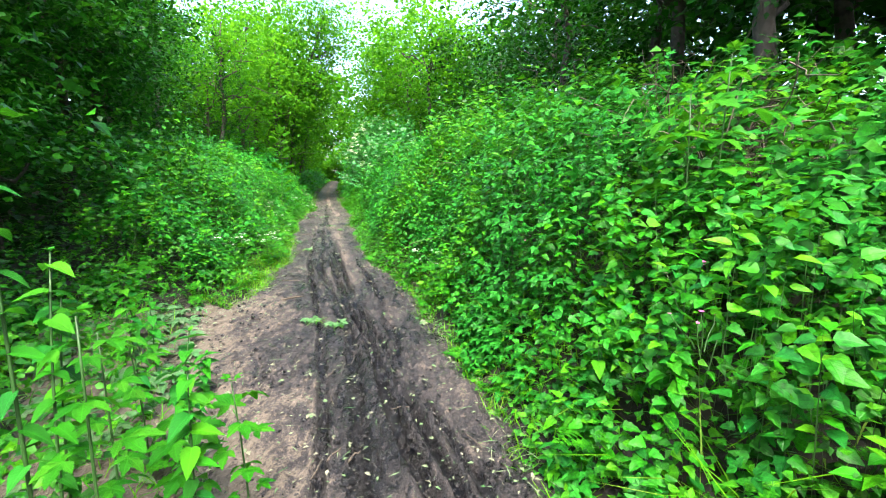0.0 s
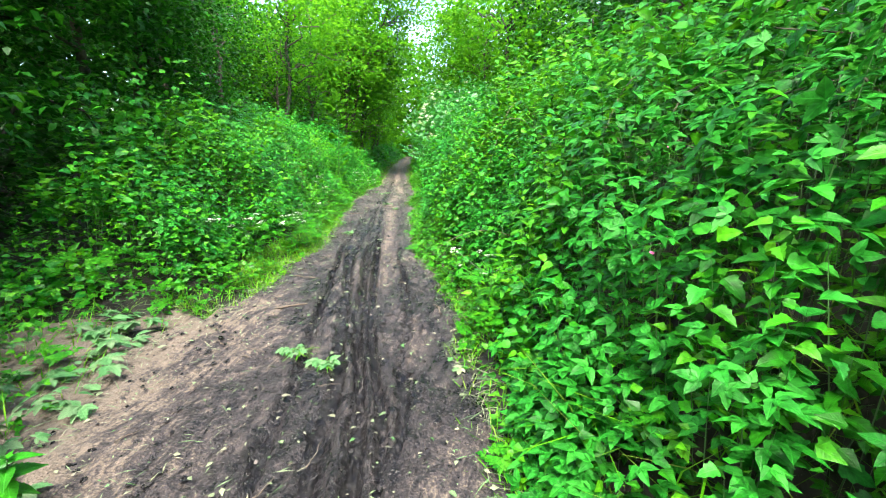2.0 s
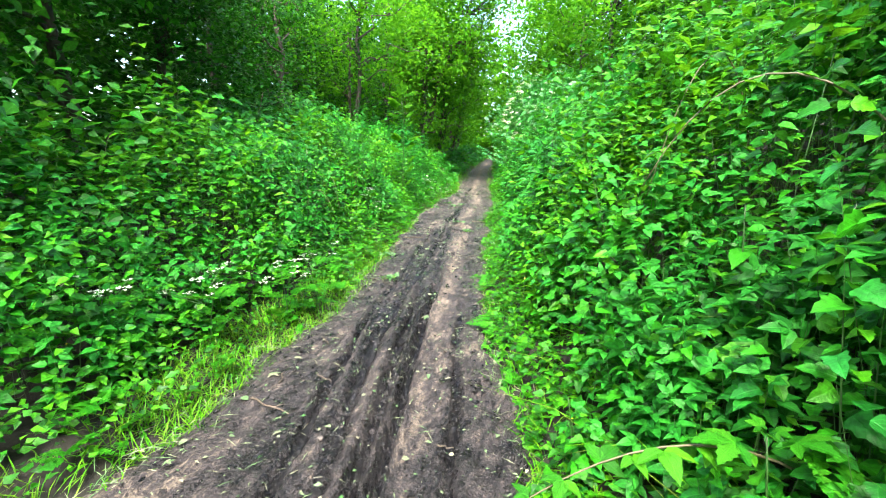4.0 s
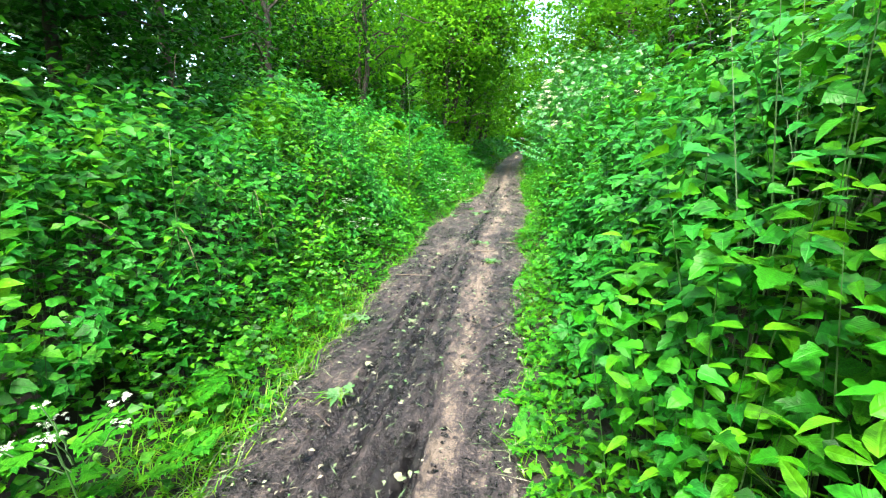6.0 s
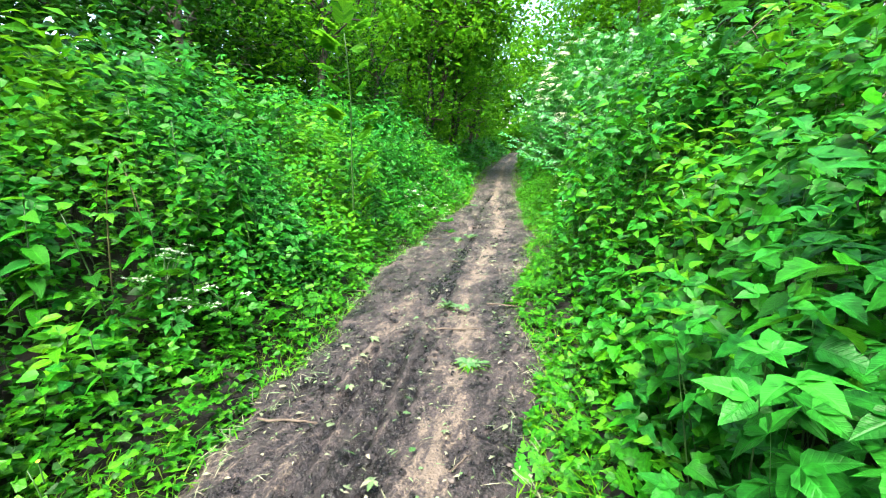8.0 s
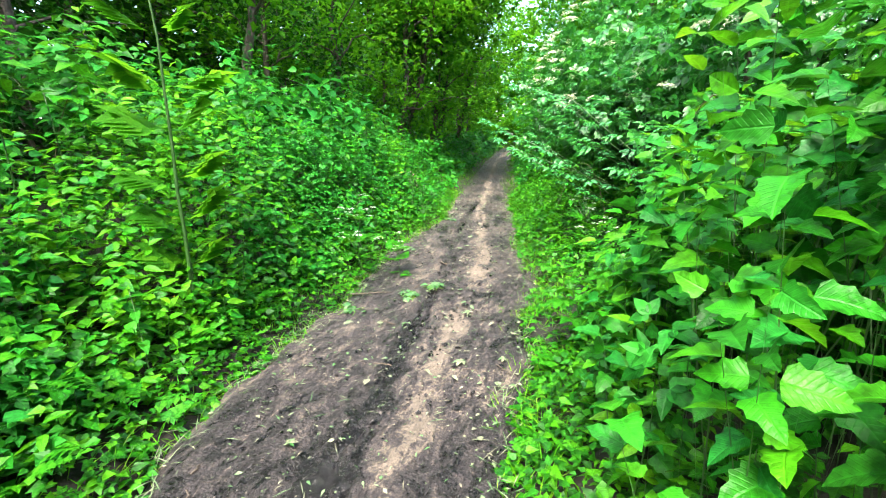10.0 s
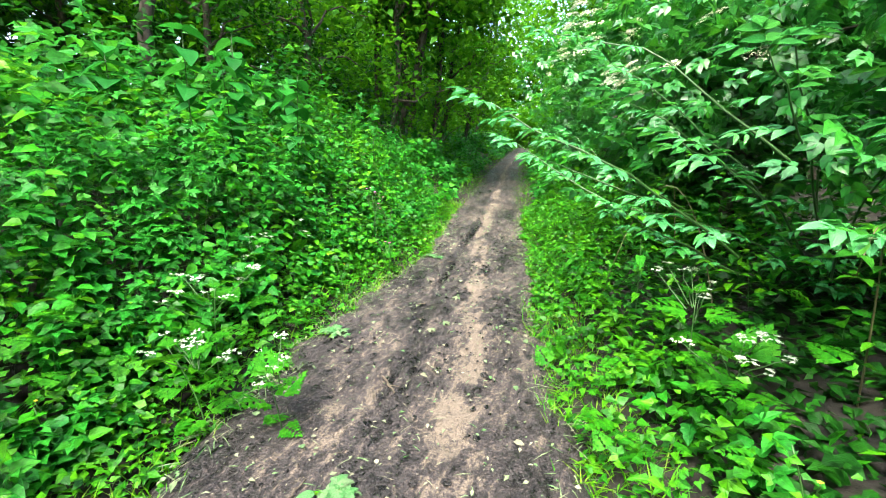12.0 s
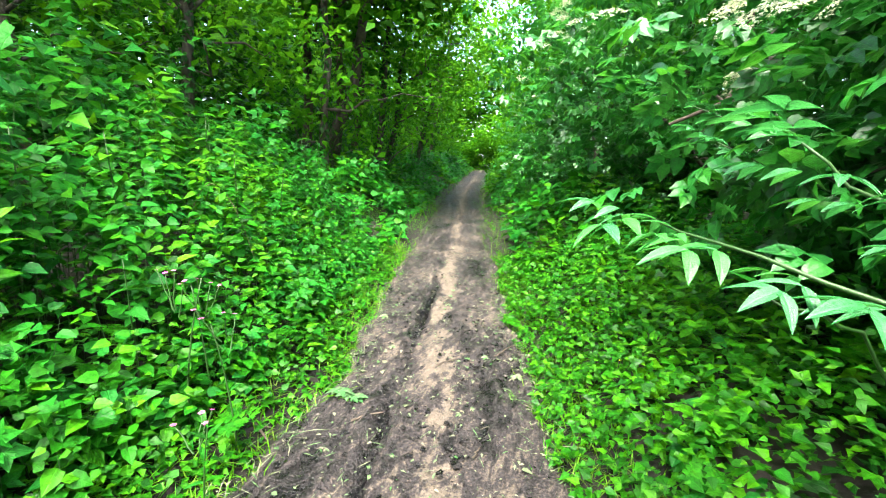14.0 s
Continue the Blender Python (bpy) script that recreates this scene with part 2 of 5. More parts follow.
def land(x, y):
    """Height of the ground beside and under the lane."""
    x, y = np.asarray(x, float), np.asarray(y, float)
    ul = np.maximum(0, left_edge(y) - x)
    ur = np.maximum(0, x - right_edge(y))
    kr = np.interp(y, [0, 3, 5, 9, 14, 17, 23, 40], [0.5, 0.62, 0.78, 0.8, 0.62, 0.3, 0.25, 0.3])
    kl = np.interp(y, [0, 5, 9, 13, 22, 40], [0.04, 0.1, 0.34, 0.48, 0.45, 0.3])
    up = lambda u, top: top * (1 - np.exp(-np.maximum(0, u - 0.12) / top))
    h = kr * up(ur, 4.2) + kl * up(ul, 3.6)
    side = np.clip((ul + ur) / 0.18, 0, 1)
    h = h + side * 0.07 - 0.07 + rise(y)
    return h + 0.07 * bumps(x, y, 1.9, 1.0) * np.clip((ul + ur) / 1.0, 0, 1)


# ---- mesh tools ----
BLADES = {}


def keep_blade(v, own):
    """Remembers, for a leaf's vertices, where each lies across and along its blade."""
    BLADES[id(v)] = (v, own)
    return v


def blade_of(v):
    return BLADES[id(v)][1] if id(v) in BLADES else np.tile((0.3, 0.0), (len(v), 1))


def mesh_from(name, verts, tris, material, smooth=False):
    me = bpy.data.meshes.new(name)
    own = BLADES[id(verts)][1] if id(verts) in BLADES else None
    verts, tris = np.asarray(verts, np.float32), np.asarray(tris, np.int32)
    me.vertices.add(len(verts))
    me.vertices.foreach_set("co", verts.ravel())
    me.loops.add(tris.size)
    me.loops.foreach_set("vertex_index", tris.ravel())
    me.polygons.add(len(tris))
    me.polygons.foreach_set("loop_start", np.arange(0, tris.size, tris.shape[1], dtype=np.int32))
    me.polygons.foreach_set("loop_total", np.full(len(tris), tris.shape[1], np.int32))
    if smooth:
        me.polygons.foreach_set("use_smooth", np.ones(len(tris), bool))
    me.update(calc_edges=True)
    if own is not None:
        at = me.attributes.new("blade", "FLOAT_VECTOR", "POINT")
        at.data.foreach_set("vector", np.concatenate([own, 0 * own[:, :1]], 1).astype(np.float32).ravel())
    if material:
        me.materials.append(material)
    return me


def unit(v):
    return v / np.maximum(1e-9, np.linalg.norm(v, axis=-1, keepdims=True))


def axes(along, up):
    """Turn matrices whose second column points along and whose third leans to up."""
    y = unit(along)
    x = unit(np.cross(y, up))
    z = np.cross(x, y)
    return np.stack([x, y, z], axis=-1)


class Heap:
    """Collects many small pieces into one mesh."""

    def __init__(self):
        self.v, self.f, self.c, self.n = [], [], [], 0

    def put(self, shape, places, turns, sizes):
        sv, sf = shape
        places, sizes = np.asarray(places, float).reshape(-1, 3), np.asarray(sizes, float)
        if not len(places):
            return
        if sizes.ndim == 1:
            sizes = np.repeat(sizes[:, None], 3, 1)
        v = np.einsum("nij,nkj->nki", turns, sv[None] * sizes[:, None, :]) + places[:, None, :]
        f = sf[None] + (self.n + np.arange(len(places)) * len(sv))[:, None, None]
        self.v.append(v.reshape(-1, 3))
        self.c.append(np.tile(blade_of(sv), (len(places), 1)))
        self.f.append(f.reshape(-1, 3))
        self.n += len(places) * len(sv)

    def raw(self, v, f):
        self.v.append(np.asarray(v, float))
        self.c.append(np.tile((0.3, 0.0), (len(v), 1)))
        self.f.append(np.asarray(f) + self.n)
        self.n += len(v)

    def mesh(self, name, material, smooth=False):
        return mesh_from(name, keep_blade(np.concatenate(self.v), np.concatenate(self.c)), np.concatenate(self.f), material, smooth)


def tube(points, radii, sides=6):
    """A tapered round limb along a line of points, as vertices and triangles."""
    p = np.asarray(points, float)
    d = np.gradient(p, axis=0)
    ref = np.where(np.abs(unit(d)[:, 2:3]) > 0.9, np.array([[1.0, 0, 0]]), np.array([[0, 0, 1.0]]))
    a = unit(np.cross(d, ref))
    b = unit(np.cross(d, a))
    ang = np.arange(sides) * 2 * np.pi / sides
    ring = np.cos(ang)[None, :, None] * a[:, None] + np.sin(ang)[None, :, None] * b[:, None]
    v = (p[:, None] + ring * np.asarray(radii, float)[:, None, None]).reshape(-1, 3)
    f = []
    for i in range(len(p) - 1):
        for j in range(sides):
            k = (j + 1) % sides
            q = i * sides
            f += [(q + j, q + k, q + sides + k), (q + j, q + sides + k, q + sides + j)]
    e = (len(p) - 1) * sides
    f += [(e, e + j, e + j + 1) for j in range(1, sides - 1)]
    return v, np.array(f)


def blade(width, rows, fold=0.12, droop=0.25, teeth=0.0):
    """A leaf of length 1 along y: midrib and two halves folded up a little, bent down to its tip."""
    v, f = [(0.0, 0.0, 0.0)], []
    for y, w in rows:
        z = -droop * y * y
        v += [(-w * width / 2, y - teeth * (w > 0), z + fold * w * width), (0, y, z), (w * width / 2, y - teeth * (w > 0), z + fold * w * width)]
    v.append((0.0, 1.0, -droop))
    n = len(rows)
    f += [(0, 2, 1), (0, 3, 2)]
    for i in range(n - 1):
        a, b = 1 + 3 * i, 4 + 3 * i
        f += [(a, a + 1, b + 1), (a, b + 1, b), (a + 1, a + 2, b + 2), (a + 1, b + 2, b + 1)]
    a, t = 1 + 3 * (n - 1), len(v) - 1
    f += [(a, a + 1, t), (a + 1, a + 2, t)]
    v = np.array(v)
    return keep_blade(v, v[:, :2].copy()), np.array(f)


def saw(width, teeth=7):
    """A toothed ovate leaf for plants close to the lane."""
    rows = []
    for i in range(teeth):
        y = (i + 0.5) / teeth * 0.92
        w = math.sin(math.pi * min(1, (y + 0.03)) ** 0.62) ** 0.8
        rows += [(y, w), (y + 0.03, w * 0.86)]
    return blade(width, rows, fold=0.16, droop=0.28, teeth=0.05)


def joined(shapes):
    v, f, n = [], [], 0
    for sv, sf in shapes:
        v.append(sv)
        f.append(sf + n)
        n += len(sv)
    return keep_blade(np.concatenate(v), np.concatenate([blade_of(sv) for sv in v])), np.concatenate(f)


def moved(shape, place, yaw=0.0, tilt=0.0, size=1.0):
    m = np.array(Euler((tilt, 0, yaw)).to_matrix())
    return keep_blade(shape[0] * size @ m.T + np.array(place), blade_of(shape[0])), shape[1]


CHIP = (np.array([(0.0, 0, 0), (-0.3, 0.42, 0.07), (0.3, 0.42, 0.07), (0, 1, -0.18)]), np.array([(0, 2, 1), (1, 2, 3)]))
keep_blade(CHIP[0], CHIP[0][:, :2].copy())
OVATE = blade(0.74, [(0.3, 1.0)], 0.15, 0.22)
LEAF8 = blade(0.76, [(0.14, 0.86), (0.52, 0.86)], 0.14, 0.26)
LEAF8N = blade(0.46, [(0.2, 0.85), (0.55, 0.85)], 0.16, 0.3)
OVATE2 = blade(0.58, [(0.14, 0.72), (0.4, 1.0), (0.72, 0.62)], 0.14, 0.3)
LANCE = blade(0.36, [(0.15, 0.7), (0.42, 1.0), (0.75, 0.55)], 0.14, 0.32)
ROUND = blade(0.8, [(0.3, 1.0), (0.7, 0.85)], 0.1, 0.15)
SAW = saw(0.62)
TRIFOIL = joined([moved(OVATE, (0, 0, 0), a, 0, s) for a, s in ((0, 0.6), (1.25, 0.5), (-1.25, 0.5))])
TRIFOIL_CHIP = joined([moved(CHIP, (0, 0, 0), a, 0, s) for a, s in ((0, 0.6), (1.25, 0.5), (-1.25, 0.5))])
STRIP = blade(0.035, [(0.5, 1.0)], 0.0, 0.45)
keep_blade(STRIP[0], np.tile((0.3, 0.0), (len(STRIP[0]), 1)))


def frond():
    """A ferny leaf, twice divided."""
    leaf = CHIP
    parts_ = []
    for i in range(5):
        y, s = 0.22 + 0.15 * i, 0.42 * (1 - 0.16 * i)
        for side in (-1, 1):
            m = moved(leaf, (0, y, -0.2 * y * y), side * -1.05, 0, s)
            parts_.append(m)
            for q in (0.45, 0.75):
                parts_.append(moved(leaf, (side * s * q * 0.87, y + s * q * 0.5, -0.2 * y * y), side * -0.3, 0, s * 0.45))
                parts_.append(moved(leaf, (side * s * q * 0.87, y + s * q * 0.5, -0.2 * y * y), side * -1.9, 0, s * 0.4))
    parts_.append(moved(leaf, (0, 0.85, -0.16), 0, 0, 0.22))
    return joined(parts_)


def pinnate(pairs=2, leaf=LANCE):
    """A compound leaf with opposite leaflets and one at the end."""
    out = []
    for i in range(pairs):
        y = 0.3 + 0.32 * i / max(1, pairs - 1) if pairs > 1 else 0.35
        for s in (-1, 1):
            out.append(moved(leaf, (0, y, -0.12 * y), s * -1.0, -0.12, 0.46))
    out.append(moved(leaf, (0, 0.62, -0.07), 0, -0.1, 0.5))
    return joined(out)


def lobed():
    """A broad leaf with five pointed lobes, toothed."""
    ang = np.radians([0, 52, -52, 108, -108])
    lens = [1.0, 0.9, 0.9, 0.6, 0.6]
    rows = [(0.25, 0.55), (0.38, 0.9), (0.45, 0.7), (0.58, 1.0), (0.64, 0.66), (0.76, 0.72), (0.81, 0.4), (0.9, 0.36)]
    return joined([moved(blade(0.6, rows, 0.14, 0.3), (0, 0.0, 0.004 * i), a, 0, L) for i, (a, L) in enumerate(zip(ang, lens))])


FROND, PINNATE, LOBED = frond(), pinnate(), lobed()
PINNATE_ASH = pinnate(4, OVATE)
PINNATE_OVATE, PINNATE_FULL = pinnate(2, OVATE), pinnate(2, LEAF8)
FLORET = joined([moved(CHIP, (0, 0, 0), a) for a in (0, 2.1, 4.2)])


def aim(n, tilt_lo, tilt_hi):
    """n directions all round, tilted from the level by degrees."""
    a, t = rng.uniform(0, 2 * np.pi, n), np.radians(rng.uniform(tilt_lo, tilt_hi, n))
    return np.stack([np.cos(a) * np.cos(t), np.sin(a) * np.cos(t), np.sin(t)], -1)


UP = np.array([0.0, 0.0, 1.0])


def jitter_up(n, amount=0.35):
    return unit(UP + rng.normal(0, amount, (n, 3)))


def to_light(x, y, amount=0.4, lean=0.45):
    """Leaf faces turned up and towards the open lane, where the light comes from."""
    mid = (left_edge(y) + right_edge(y)) / 2
    way = np.stack([np.sign(mid - x), np.full(len(x), -0.45), np.zeros(len(x))], -1)
    return unit(UP + lean * way + rng.normal(0, amount, (len(x), 3)))


# ---- setting ----
def spread(lo, hi, fine_lo, fine_hi, step):
    far = lambda a, b: a + (b - a) * np.linspace(0, 1, 14)[1:] ** 3
    mid = np.arange(fine_lo, fine_hi + step / 2, step)
    return np.concatenate([far(fine_lo, lo)[::-1], mid, far(fine_hi, hi)])


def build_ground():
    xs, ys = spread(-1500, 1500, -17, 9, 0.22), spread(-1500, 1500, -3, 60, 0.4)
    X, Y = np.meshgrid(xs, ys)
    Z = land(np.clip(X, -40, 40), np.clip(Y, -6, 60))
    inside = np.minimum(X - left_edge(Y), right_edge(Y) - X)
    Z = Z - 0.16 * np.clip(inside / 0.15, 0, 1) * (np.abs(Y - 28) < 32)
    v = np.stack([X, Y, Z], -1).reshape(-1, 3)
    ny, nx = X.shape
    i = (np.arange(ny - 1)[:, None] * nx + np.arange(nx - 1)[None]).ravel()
    # ground colour carries the deep shade of the gaps under the leaves
    ob = new("ground", mesh_from("ground", v, np.stack([i, i + 1, i + nx + 1, i + nx], -1), SHADE_SOIL, True))
    tagged(ob, "woodland soil, near black to hold the shade under the plants", "ground", kind="structure")


def build_path():
    ys = np.concatenate([np.arange(-3, 0.6, 0.12), np.arange(0.6, 14, 0.02), np.arange(14, 26, 0.035), np.arange(26, 60, 0.25)])
    vs = np.linspace(-0.1, 1.1, 118)
    V, Y = np.meshgrid(vs, ys)
    L, R = left_edge(ys)[:, None], right_edge(ys)[:, None]
    out = np.clip((5.2 - Y) / 1.2, 0, 1) * (V < 0)
    X = L + (R - L) * V * (1 + 4.0 * out)
    RS = np.interp(ys, [-4, 1, 4.1, 8, 11.8, 15.7, 20.6, 27.6, 38.3, 60], [1.9, 0.75, 0.0, -1.25, -2.35, -3.35, -4.55, -6.4, -9.2, -13.6])[:, None]
    S = Y * 0.97 - X * 0.26
    W = X * 0.97 + Y * 0.26
    Z = 0.016 * grain(W, S * 0.6, 2.2, 1) + 0.012 * grain(W, S * 0.35, 7.0, 2) + 0.016 * grain(W, S * 0.6, 15.0, 3) + 0.011 * grain(X, Y, 27.0, 4)
    Z = Z - 0.03 * np.clip(grain(W, S * 0.5, 5.0, 9) - 0.35, 0, 1)
    wet = np.zeros_like(X)

    def rut(center, width, depth, tread, y0, y1):
        nonlocal Z, wet
        on = np.clip((Y - y0) / 1.5, 0, 1) * np.clip((y1 - Y) / 2.0, 0, 1)
        d = (X - center - 0.02 * grain(W, S * 0.5, 4.0, 61) - 0.008 * grain(X, Y, 16.0, 62)) / width
        on = on * np.clip(0.75 + 0.7 * grain(W, S * 0.35, 3.5, 63) + (0.25 if y0 < 0 else 0), 0.1, 1.1)
        g = np.exp(-d * d) * on
        lip = np.exp(-((np.abs(d) - 1.7) / 0.6) ** 2) * on
        Z = Z - depth * g + 0.35 * depth * lip * (1 + 0.5 * bumps(X, Y, 17.0, 3.0))
        if tread:
            Z = Z + 0.013 * g * np.sign(np.sin(Y * 2 * np.pi / 0.062 + np.sign(d) * 1.5 + np.abs(d) * 2))
        wet = np.maximum(wet, g)

    main = np.interp(Y, [2, 2.4, 4, 5.3, 8.8, 14], [0.42, 0.48, 0.6, 0.7, 0.64, 0.6])
    rut(RS - main, 0.036, 0.1, False, -3, 11)
    rut(RS - main - 0.13 - 0.02 * np.sin(Y * 0.9), 0.042, 0.085, True, -3, 10)
    rut(RS - np.interp(Y, [2, 3.6, 4.6, 5.8, 9], [0.28, 0.5, 0.44, 0.33, 0.3]), 0.034, 0.05, True, -3, 9)
    rut(RS - 0.95 - 0.06 * np.sin(Y * 0.8 + 2), 0.05, 0.055, True, -3, 15)
    rut(RS - 1.17 - 0.04 * np.sin(Y * 0.6 + 4), 0.034, 0.07, True, -3, 14)
    rut(RS - 1.05 - 0.03 * np.sin(Y * 0.9), 0.05, 0.045, True, 6, 15)
    rut(RS - 0.88 - 0.05 * np.sin(Y * 0.75 + 5), 0.05, 0.04, True, 12, 26)
    rut(RS - 0.74 - 0.04 * np.sin(Y * 0.5), 0.04, 0.03, True, 6, 20)
    edge = np.clip((0.03 - np.minimum(V, 1 - V)) / 0.13, 0, 1)
    Z = Z - 0.12 * edge
    Z = np.where(out > 0, np.maximum(Z, land(X, Y) + 0.012 + 0.012 * grain(X, Y, 9.0, 5)), Z)
    Z = Z + rise(Y)
    side_l, side_r = np.maximum(X - L, 0), R - X
    dry = 0.25 + 0.2 * grain(W, S * 0.4, 3.0, 12) + 0.15 * grain(W, S * 0.5, 9.0, 13)
    pale = RS - np.interp(Y, [5, 9, 13, 14.3, 16.6, 18.2, 19, 20.3, 22, 24, 31], [0.55, 0.5, 0.45, 0.6, 0.45, 0.36, 0.42, 0.58, 0.68, 0.72, 0.76])
    broad = np.interp(Y, [5, 12, 17, 20, 26], [0.07, 0.08, 0.14, 0.13, 0.11])
    dry = dry + np.interp(Y, [4, 9, 15, 18, 22], [0, 0.35, 0.5, 0.85, 0.95]) * np.exp(-((X - pale - 0.05 * grain(W, S * 0.5, 5.0, 25)) / broad) ** 2) * np.clip(0.6 + 0.35 * grain(W, S * 0.3, 2.0, 21) + 0.55 * grain(W, S * 0.5, 9.0, 22) + 0.4 * grain(X, Y, 21.0, 23), 0, 1.3)
    dry = dry + (0.85 + 0.2 * grain(X, Y, 5.0, 24)) * np.exp(-(side_l / 0.75) ** 2) * np.clip((6.0 - Y) / 1.5, 0, 1)
    dry = dry + 0.06 * np.clip((Y - 9) / 10, 0, 1)
    dry = dry - 0.5 * wet - 0.25 * np.exp(-((side_r - 0.85) / 0.28) ** 2) * np.clip((8 - Y) / 5, 0, 1)
    v = np.stack([X, Y, Z], -1).reshape(-1, 3)
    ny, nx = X.shape
    i = (np.arange(ny - 1)[:, None] * nx + np.arange(nx - 1)[None]).ravel()
    me = mesh_from("path", v, np.stack([i, i + 1, i + nx + 1, i + nx], -1), MUD, True)
    at = me.attributes.new("dry", "FLOAT", "POINT")
    at.data.foreach_set("value", np.clip(dry, -0.3, 1.3).ravel().astype(np.float32))
    tagged(new("path", me), "churned dark mud lane with tyre ruts and dry streaks", "path", kind="structure")


build_ground()
build_path()


# ---- plant masses ----
def sow(n, side, y0, y1, u0, u1, power=1.0):
    """n places beside the lane: metres out from its edge between u0 and u1."""
    y = rng.uniform(y0, y1, n)
    u = u0 + (u1 - u0) * rng.uniform(0, 1, n) ** power
    x = left_edge(y) - u if side < 0 else right_edge(y) + u
    return x, y, u


def stems_and_leaves(x, y, h, shape, nodes, leaf_len, per_node=2, tilt=(-35, 5), stem=None, lean=0.12, narrow=1.0):
    """Upright herbs: leaves in whorls along leaning stems, smaller to the top."""
    n = len(x)
    heap, stem_heap = Heap(), Heap()
    z = land(x, y)
    base = np.stack([x, y, z], -1)
    bend = rng.normal(0, lean, (n, 2)) * h[:, None]
    turn0 = rng.uniform(0, 6.28, n)
    for k in range(nodes):
        q = 0.3 + 0.7 * (k + 0.6) / nodes
        low = np.clip(h * 0.9 - 0.25, 0.05, 0.62)
        qs = low + (1 - low) * (k + 0.6) / nodes
        p = base + np.concatenate([bend * (qs ** 2)[:, None], (h * qs)[:, None]], 1)
        for j in range(per_node):
            a = turn0 + k * (np.pi / 2 if per_node == 2 else 1.1) + j * 2 * np.pi / per_node + rng.normal(0, 0.3, n)
            t = np.radians(rng.uniform(tilt[0], tilt[1], n) + 45 * max(0, q - 0.8) * 2)
            d = np.stack([np.cos(a) * np.cos(t), np.sin(a) * np.cos(t), np.sin(t)], -1)
            size = leaf_len * (0.55 + 1.1 * math.sin(math.pi * min(0.95, 0.25 + 0.75 * (1 - q)))) * rng.uniform(0.65, 1.2, n)
            keep = rng.random(n) > 0.1
            s3 = np.stack([size * narrow, size, size], -1)
            heap.put(shape, (p + d * 0.02)[keep], axes(d, to_light(x, y, 0.4))[keep], s3[keep])
    if stem is not None:
        tip = base + np.concatenate([bend, h[:, None]], 1)
        st = blade(1.0, [(0.5, 1.0)], 0, 0)
        d = tip - base
        stem_heap.put(st, base, axes(d, aim(n, -10, 10)), np.stack([np.full(n, 0.005), np.linalg.norm(d, axis=1), np.ones(n)], -1))
    return heap, stem_heap


def clear(x, y, h, gap=0.42, low=0.45):
    """Leaves the walking line free of tall plants."""
    g = walk_gap(x, y)
    return (g > gap) | (h < low)


def stuff(name, heap, material, label, category):
    ob = new(name, heap.mesh(name, material))
    tagged(ob, label, category, kind="stuff")
    return ob


def herb_height(side, u, y, top):
    rise = np.clip(u / (0.8 if side > 0 else 1.1), 0.16, 1)
    return top * rise * rng.uniform(0.65, 1.15, len(u))


LANCE4 = blade(0.46, [(0.4, 1.0)], 0.16, 0.32)
NEAR, FAR = (LEAF8, LEAF8N, TRIFOIL), (OVATE, LANCE4, TRIFOIL_CHIP)
TOOTHED = blade(0.78, [(0.1, 0.75), (0.24, 1.0), (0.34, 0.78), (0.52, 0.9), (0.6, 0.58), (0.78, 0.52)], 0.18, 0.32, 0.03)
SLIM = blade(0.42, [(0.1, 0.55), (0.3, 1.0), (0.55, 0.88), (0.8, 0.45)], 0.2, 0.38, 0.02)
LEAFLET = blade(0.62, [(0.12, 0.7), (0.3, 1.0), (0.42, 0.8), (0.66, 0.66)], 0.15, 0.25, 0.03)
THREEFOLD = joined([moved(LEAFLET, (0, 0.16, 0), a, 0, k) for a, k in ((0, 0.62), (1.15, 0.55), (-1.15, 0.55))])
CLOSE = (TOOTHED, SLIM, THREEFOLD)


def hollow(side, y, u):
    """The shaded gap under the elders where little grows."""
    return (side > 0) & (y > 16.7) & (y < 20.3) & (u > 0.6) & (rng.random(len(y)) < 0.88)


def under_hedge(side, y, u):
    """The dark hollow beneath the hawthorns, nearly bare."""
    return (side < 0) & (y < 9.5) & (u > 2.2) & (rng.random(len(y)) < 0.9)


